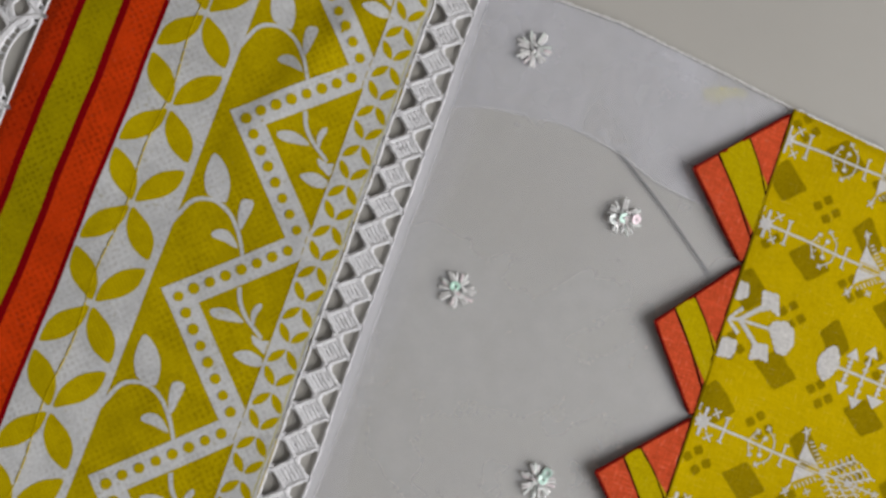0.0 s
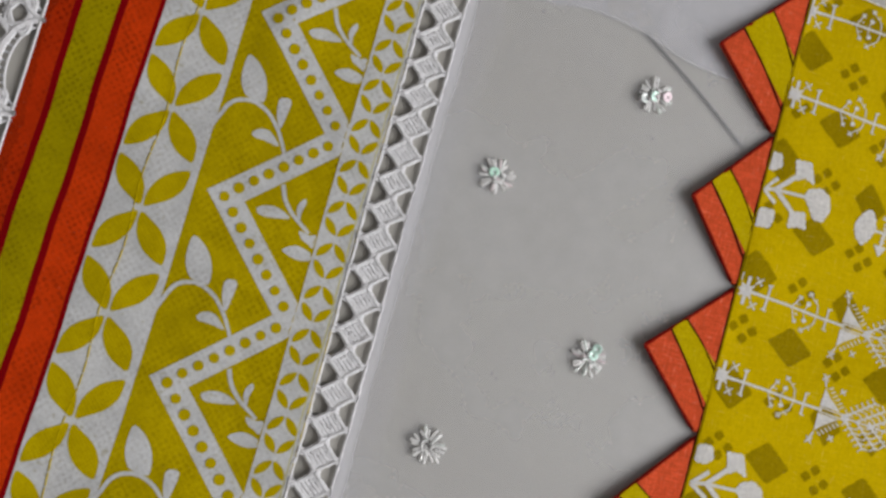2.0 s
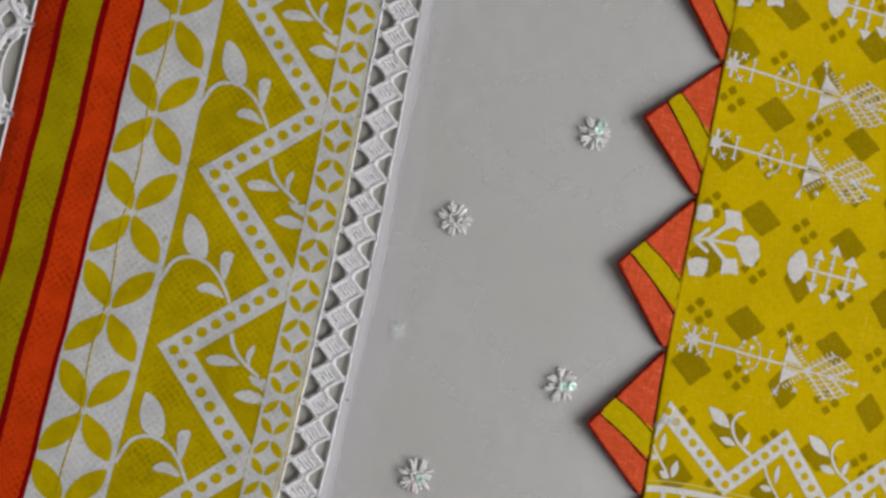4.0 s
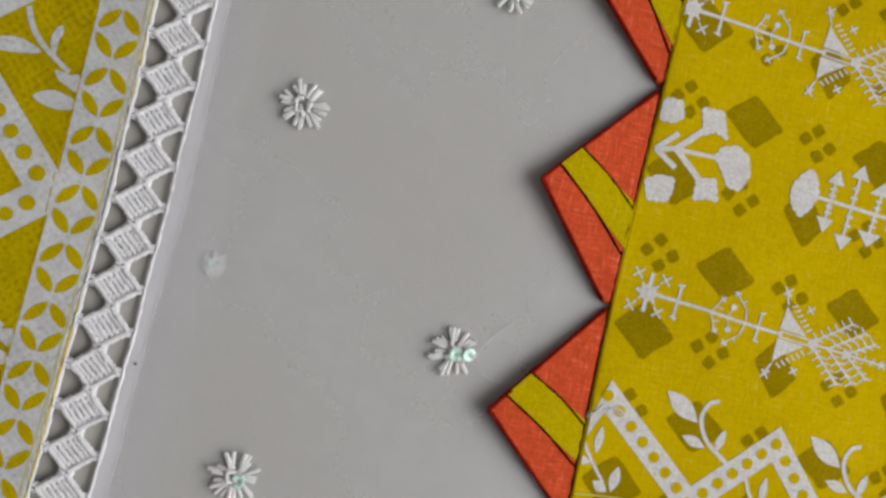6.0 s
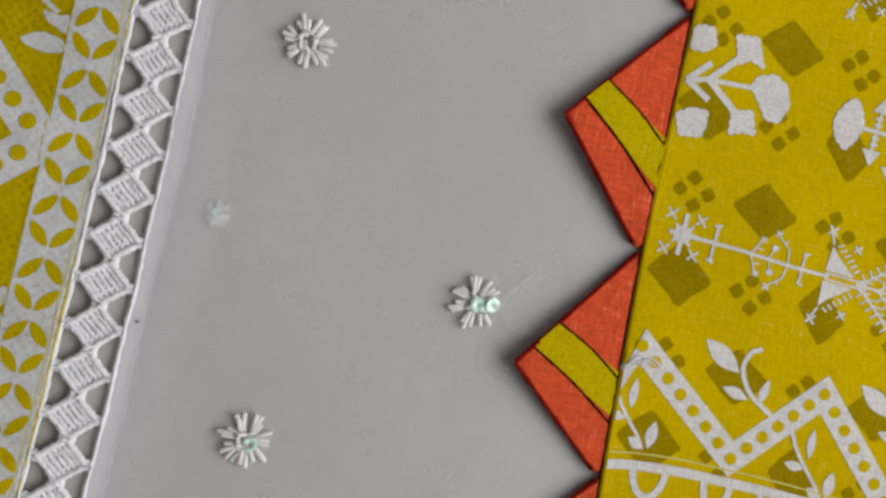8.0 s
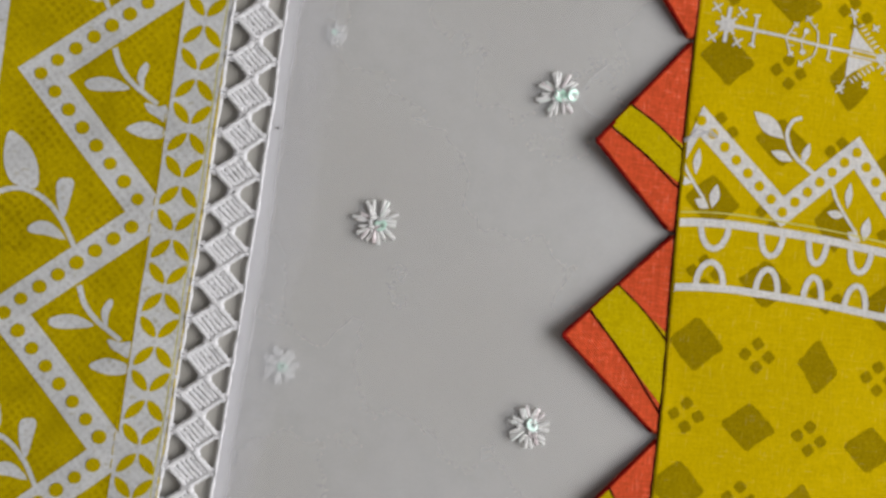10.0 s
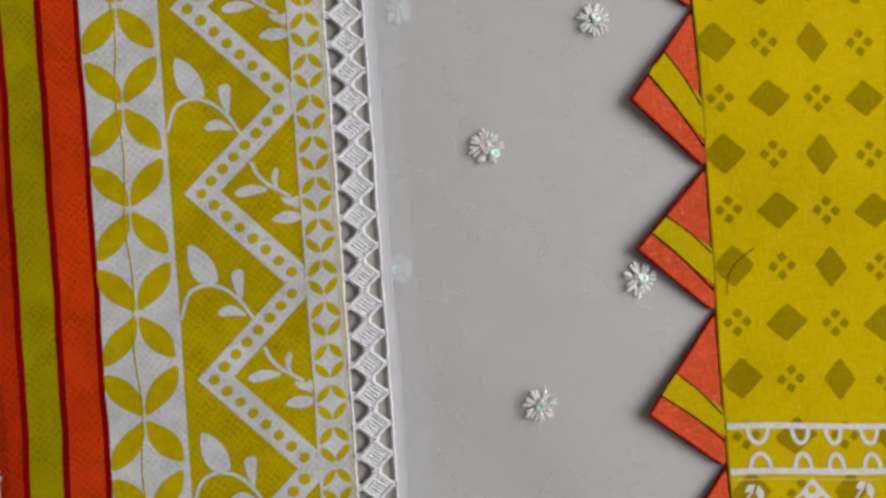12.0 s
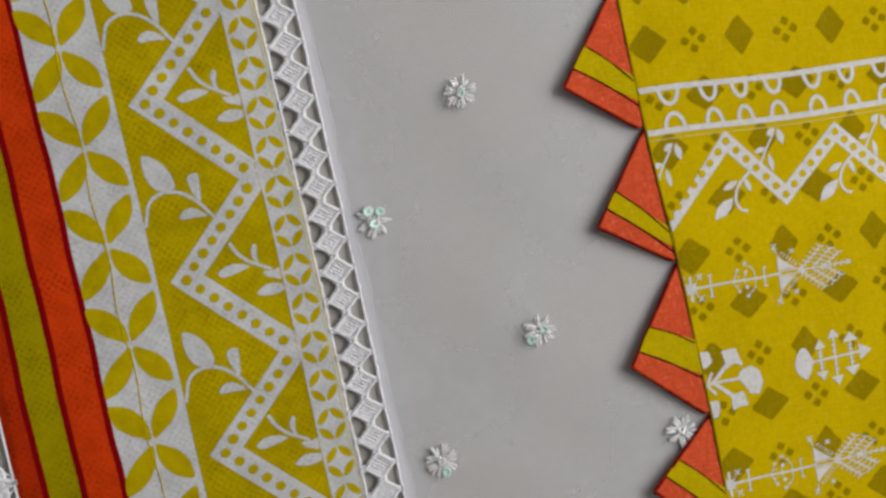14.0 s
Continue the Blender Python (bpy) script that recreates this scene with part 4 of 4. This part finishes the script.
for x, y, turn in ((148.4, -2.6, -3), (149.8, -108.3, -3), (140.6, -545.8, -4)):
    printed("comb_motif", moved(comb_polys(), x, y, turn), m_panel_white, 0.16, "white printed bud with barred stalk")


BAND_SHAPES = (([95, 105, 120, 150, 178, 205, 270], [-2.0, -0.6, 0.6, -0.8, -3.7, -7, -16]), ([90, 103, 117, 140, 164, 205, 270], [1.0, 0, -1.6, -5.4, -8.8, -12.9, -19]))


def band_y(x, base, shape):
    """A printed line that falls gently to the right."""
    return base + sum(np.interp(x + d, *BAND_SHAPES[shape]) for d in (-6, 0, 6)) / 3


def print_line(name, base, shape, w, label, material=m_panel_white):
    xs = list(np.arange(93, 262, 4.0))
    printed(name, ribbon([(x, band_y(x, base, shape)) for x in xs], w), material, 0.15, label)


def loops(xs, base, shape, down, widths, deep=7.4):
    for x, w in zip(xs, widths):
        y = band_y(x, base, shape)
        pts = [(x - w / 2 * math.cos(a), y + down * deep * math.sin(a) ** 0.95) for a in np.linspace(0.0, math.pi, 11)]
        printed("loop", ribbon(pts, 1.7), m_panel_white, 0.15, "white printed half loop")


LOOP_X = [116.5, 133.9, 148, 161.3, 174.8, 188.5, 202, 216]
print_line("thin_line", -198.0, 0, 0.45, "thin pale yellow line", m_scrap)
print_line("white_line", -201.0, 0, 2.3, "white printed line")
print_line("white_line", -219.7, 0, 2.1, "white printed line")
LOOP_W = [8.4, 6.8, 5.6, 6.6, 7.0, 6.2, 6.6, 6.6]
loops(LOOP_X, -201.0, 0, -1, LOOP_W)
loops(LOOP_X, -219.7, 0, 1, LOOP_W)
LOOP_X2 = [112.1, 128.6, 141.6, 155.7, 172.6, 187.6, 203, 218]
print_line("white_line", -420.7, 1, 2.2, "white printed line")
print_line("white_line", -437.9, 1, 2.3, "white printed line")
print_line("thin_line", -441.0, 1, 0.45, "thin pale yellow line", m_scrap)
LOOP_W2 = [8.0, 6.6, 6.0, 6.6, 6.8, 6.2, 6.6, 6.6]
loops(LOOP_X2, -420.7, 1, -1, LOOP_W2, 6.6)
loops([x - 0.4 for x in LOOP_X2], -437.9, 1, 1, LOOP_W2, 6.6)

# sprigs that grow from the zigzag, about the place where the stem meets the bar
TALL_SPRIG = ribbon(smooth_line([(-5.2, 15.6), (-7.9, 14.2), (-9.1, 10.0), (-6.4, 4.6), (0, 0)], 5), 1.1, 1.2) + [lens_shape((-19.8, 15.6), (-9.9, 8.9), 2.4, 2.4), lens_shape((-13.4, 4.8), (-6.6, 2.8), 1.5, 1.3), lens_shape((-1.9, 8.6), (-3.6, 2.0), 1.1, 1.2)]
LOW_SPRIG = ribbon(smooth_line([(0, 0), (2.0, -4.2), (5.6, -9.0), (9.0, -13.0)], 5), 1.0, 0.8) + [lens_shape((5.6, 1.6), (5.4, -6.0), 1.0, 1.2), lens_shape((-0.6, -7.8), (4.6, -8.4), 1.1, 1.3), lens_shape((12.2, -8.0), (11.4, -15.0), 1.5, 1.5), lens_shape((6.2, -13.0), (10.4, -15.2), 1.4, 1.4)]


def panel_zigzag(corners, w, tall, low, up):
    printed("zigzag_bar", zigzag_polys(corners, w), m_panel_white, 0.12, "white zigzag bar with round yellow dots")
    for a, b in zip(corners, corners[1:]):
        n = round(math.dist(a, b) / 5.2)
        for k in range(n):
            t = k / n
            printed("dot", [disc(a[0] + (b[0] - a[0]) * t, a[1] + (b[1] - a[1]) * t, 1.55, n=10)], m_panel, 0.19)
    for x, y in tall:
        printed("leaf_sprig", moved(TALL_SPRIG, x, y, 0, 1, up), m_panel_white, 0.15, "white printed leaf sprig")
    for x, y in low:
        printed("leaf_sprig", moved(LOW_SPRIG, x, y, 0, 1, up), m_panel_white, 0.15, "white printed leaf sprig")


panel_zigzag([(97, -181), (108.7, -172.0), (136.1, -195.3), (156.7, -175.4), (177, -199), (198, -180), (218, -203)], 6.6, [(144.0, -183.0), (185.5, -187)], [(103.5, -181.5), (150.3, -186.0), (190.5, -190)], 1)
panel_zigzag([(96, -475.5), (130.5, -448.6), (150.0, -476.0), (177, -456.8), (196, -481), (222, -463)], 6.2, [(137.8, -462.5), (183.5, -467)], [(98.5, -459), (141.5, -464.0), (187, -470)], -1)

# a wisp of white thread over the zigzag's first corner
bm = bmesh.new()
for dy in (0.0, 0.7, -0.5):
    tube(bm, [(x * MM, (y + dy * math.sin(x)) * MM, (panel_height(x, y) + 0.35) * MM) for x, y in smooth_line([(104.4, -178.1), (107.6, -176.2 + dy), (111.3, -175.0), (114.0, -176.2 - dy)], 6)], 0.22 * MM, 5)
tagged(part("loose_thread", bm_mesh(bm), m_hem), "wisp of white thread lying on the printed zigzag", "thread")

# a dark loose thread over the edge
bm = bmesh.new()
tube(bm, [(x * MM, y * MM, (panel_height(x, y) + 0.3) * MM) for x, y in smooth_line([(106.5, -372), (108, -364.5), (112, -360), (119.5, -355.5)], 6)], 0.12 * MM, 4)
tagged(part("dark_thread", bm_mesh(bm), m_seam), "thin dark loose thread lying on the yellow fabric", "thread")

# dark seam along the panel's edge
bm = bmesh.new()
pts = []
for v in np.arange(80, -650, -2.0):
    pts.append(((edge_at(v) - 0.1 + 0.12 * math.sin(v * 1.7)) * MM, v * MM, 2.6 * MM))
tube(bm, pts, [random.uniform(0.16, 0.32) * MM for _ in pts], 5)
part("edge_seam", bm_mesh(bm), m_seam, panel, "dark thread seam along the folded edge")

# folded points: tip, upper and lower valley, and where the bands cross the upper side and the seam
VALLEYS = [(109.5, 79.1), (108.2, 20.7), (107.3, -36.1), (106.1, -89.5), (104.3, -149.1), (105, -205), (107.2, -263.7), (105, -323), (101.9, -377.1), (99, -435.2), (99.4, -489.9), (96.9, -554.1), (94, -610)]
TIPS = [(80.3, 46.5), (83.6, -9.3), (79.7, -64.4), (79.6, -120.7), (79.1, -181.5), (75.5, -237.1), (79, -295.6), (74.7, -350.7), (71.7, -411.7), (70.8, -467.9), (69.8, -525.5), (66, -577)]
BANDS = [(0.24, 0.55, 0.55, 0.84), (0.22, 0.44, 0.58, 0.82), (0.28, 0.45, 0.57, 0.84), (0.15, 0.33, 0.56, 0.77), (0.14, 0.35, 0.57, 0.77), (0.24, 0.49, 0.53, 0.89), (0.27, 0.52, 0.62, 0.88), (0.20, 0.40, 0.60, 0.86), (0.18, 0.40, 0.67, 0.84), (0.19, 0.37, 0.78, 0.93), (0.15, 0.38, 0.53, 0.76), (0.2, 0.42, 0.6, 0.85)]


def slab(outline, z_at, thick, round_off):
    """A flat folded piece: its outline in mm, its top by z_at, with rounded sides."""
    bm = bmesh.new()
    pts = []
    for a, b in zip(outline, outline[1:] + outline[:1]):
        n = max(1, int(math.dist(a, b) / 4))
        pts += [(a[0] + (b[0] - a[0]) * k / n, a[1] + (b[1] - a[1]) * k / n) for k in range(n)]
    top = bm.faces.new([bm.verts.new((x, y, 0)) for x, y in pts])
    top.normal_update()
    if top.normal.z < 0:
        top.normal_flip()
    ring = top
    lower = bmesh.ops.extrude_face_region(bm, geom=[top])["geom"]
    moved_verts = [v for v in lower if isinstance(v, bmesh.types.BMVert)]
    for v in moved_verts:
        v.co.z = thick
    bm.faces.ensure_lookup_table()
    upper = max((f for f in bm.faces), key=lambda f: f.calc_center_median().z)
    sides = [e for e in upper.edges]
    bmesh.ops.bevel(bm, geom=sides, offset=round_off, segments=3, profile=0.5, affect="EDGES")
    flat = [f for f in bm.faces if len(f.verts) > 4]
    bmesh.ops.triangulate(bm, faces=flat)
    for v in bm.verts:
        v.co = Vector((v.co.x * MM, v.co.y * MM, (z_at(v.co.x, v.co.y) + v.co.z - thick) * MM))
    bmesh.ops.recalc_face_normals(bm, faces=bm.faces[:])
    return bm_mesh(bm, False)


for (va, vb, tip, (a1, a2, b1, b2)) in zip(VALLEYS, VALLEYS[1:], TIPS, BANDS):
    Va, Vb, T = np.array(va) + (-0.2, -0.3), np.array(vb) + (-0.2, 0.3), np.array(tip) + (-0.5, 0)
    Vb = Vb + (-1.6, 0.2)
    E = lambda t: np.array((edge_at(va[1] + (vb[1] - va[1]) * t), va[1] + (vb[1] - va[1]) * t))
    inn = np.array((5.0, 0.0))
    reach = max(1.0, Va[0] - T[0])
    z_at = lambda x, y, x0=Va[0], reach=reach: 2.55 + 2.3 * (x0 - x) / reach
    point = part("folded_point", slab([tuple(Va + inn), tuple(Va), tuple(T), tuple(Vb), tuple(Vb + inn)], z_at, 2.2, 1.1), m_point_orange, panel, "folded orange fabric triangle with a yellow band")
    A1, A2, B1, B2 = T + (Va - T) * a1, T + (Va - T) * a2, E(b1), E(b2)
    out = np.array((-(Va - T)[1], (Va - T)[0])) / np.linalg.norm(Va - T)
    if out[0] > 0:
        out = -out
    mid = lambda p, q, s: (p + q) / 2 + np.array((0.5, 0.5)) * s
    band = [A1 + out * 0.12, A2 + out * 0.12, mid(A2, B1, 1.0), B1 + inn * 0.5, B2 + inn * 0.5, mid(A1, B2, 1.0)]
    up_z = lambda x, y, f=z_at: f(x, y) + 0.16
    part("yellow_band", slab([tuple(p) for p in band], up_z, 0.7, 0.2), m_point_yellow, point, "mustard band across the point")
    for a, m, b in ((A1, mid(A1, B2, 1.0), B2), (A2, mid(A2, B1, 1.0), B1)):
        bm = bmesh.new()
        line = smooth_line([tuple(a + out * 0.1), tuple(m), tuple(b)], 7)
        tube(bm, [(x * MM, y * MM, (z_at(x, y) + 0.08) * MM) for x, y in line], [random.uniform(0.26, 0.42) * MM for _ in line], 5)
        part("dark_seam", bm_mesh(bm), m_seam, point)
    # Red edge cords, darkened to paint the shade where the fold rolls over.
    for end in (Va, Vb):
        bm = bmesh.new()
        line = [T + (end - T) * t for t in np.linspace(0.0, 0.97, 14)]
        tube(bm, [(x * MM, y * MM, (z_at(x, y) - 0.42) * MM) for x, y in line], [random.uniform(0.5, 0.75) * MM for _ in line], 6)
        part("folded_edge", bm_mesh(bm), m_point_edge_shade, point, "red folded edge, darkened as its own shade")

# a pale yellow scrap that shows through the organza by the silver edge
decal("yellow_scrap", [smooth_line([(76, 76), (82, 79.5), (90, 81.5), (92, 79.5), (86, 77), (83, 73.5), (78, 73)], 4, closed=True)], m_scrap, organza, same, lambda x, y: 0.1, 0.1, 5.0, "pale yellow stain showing through")
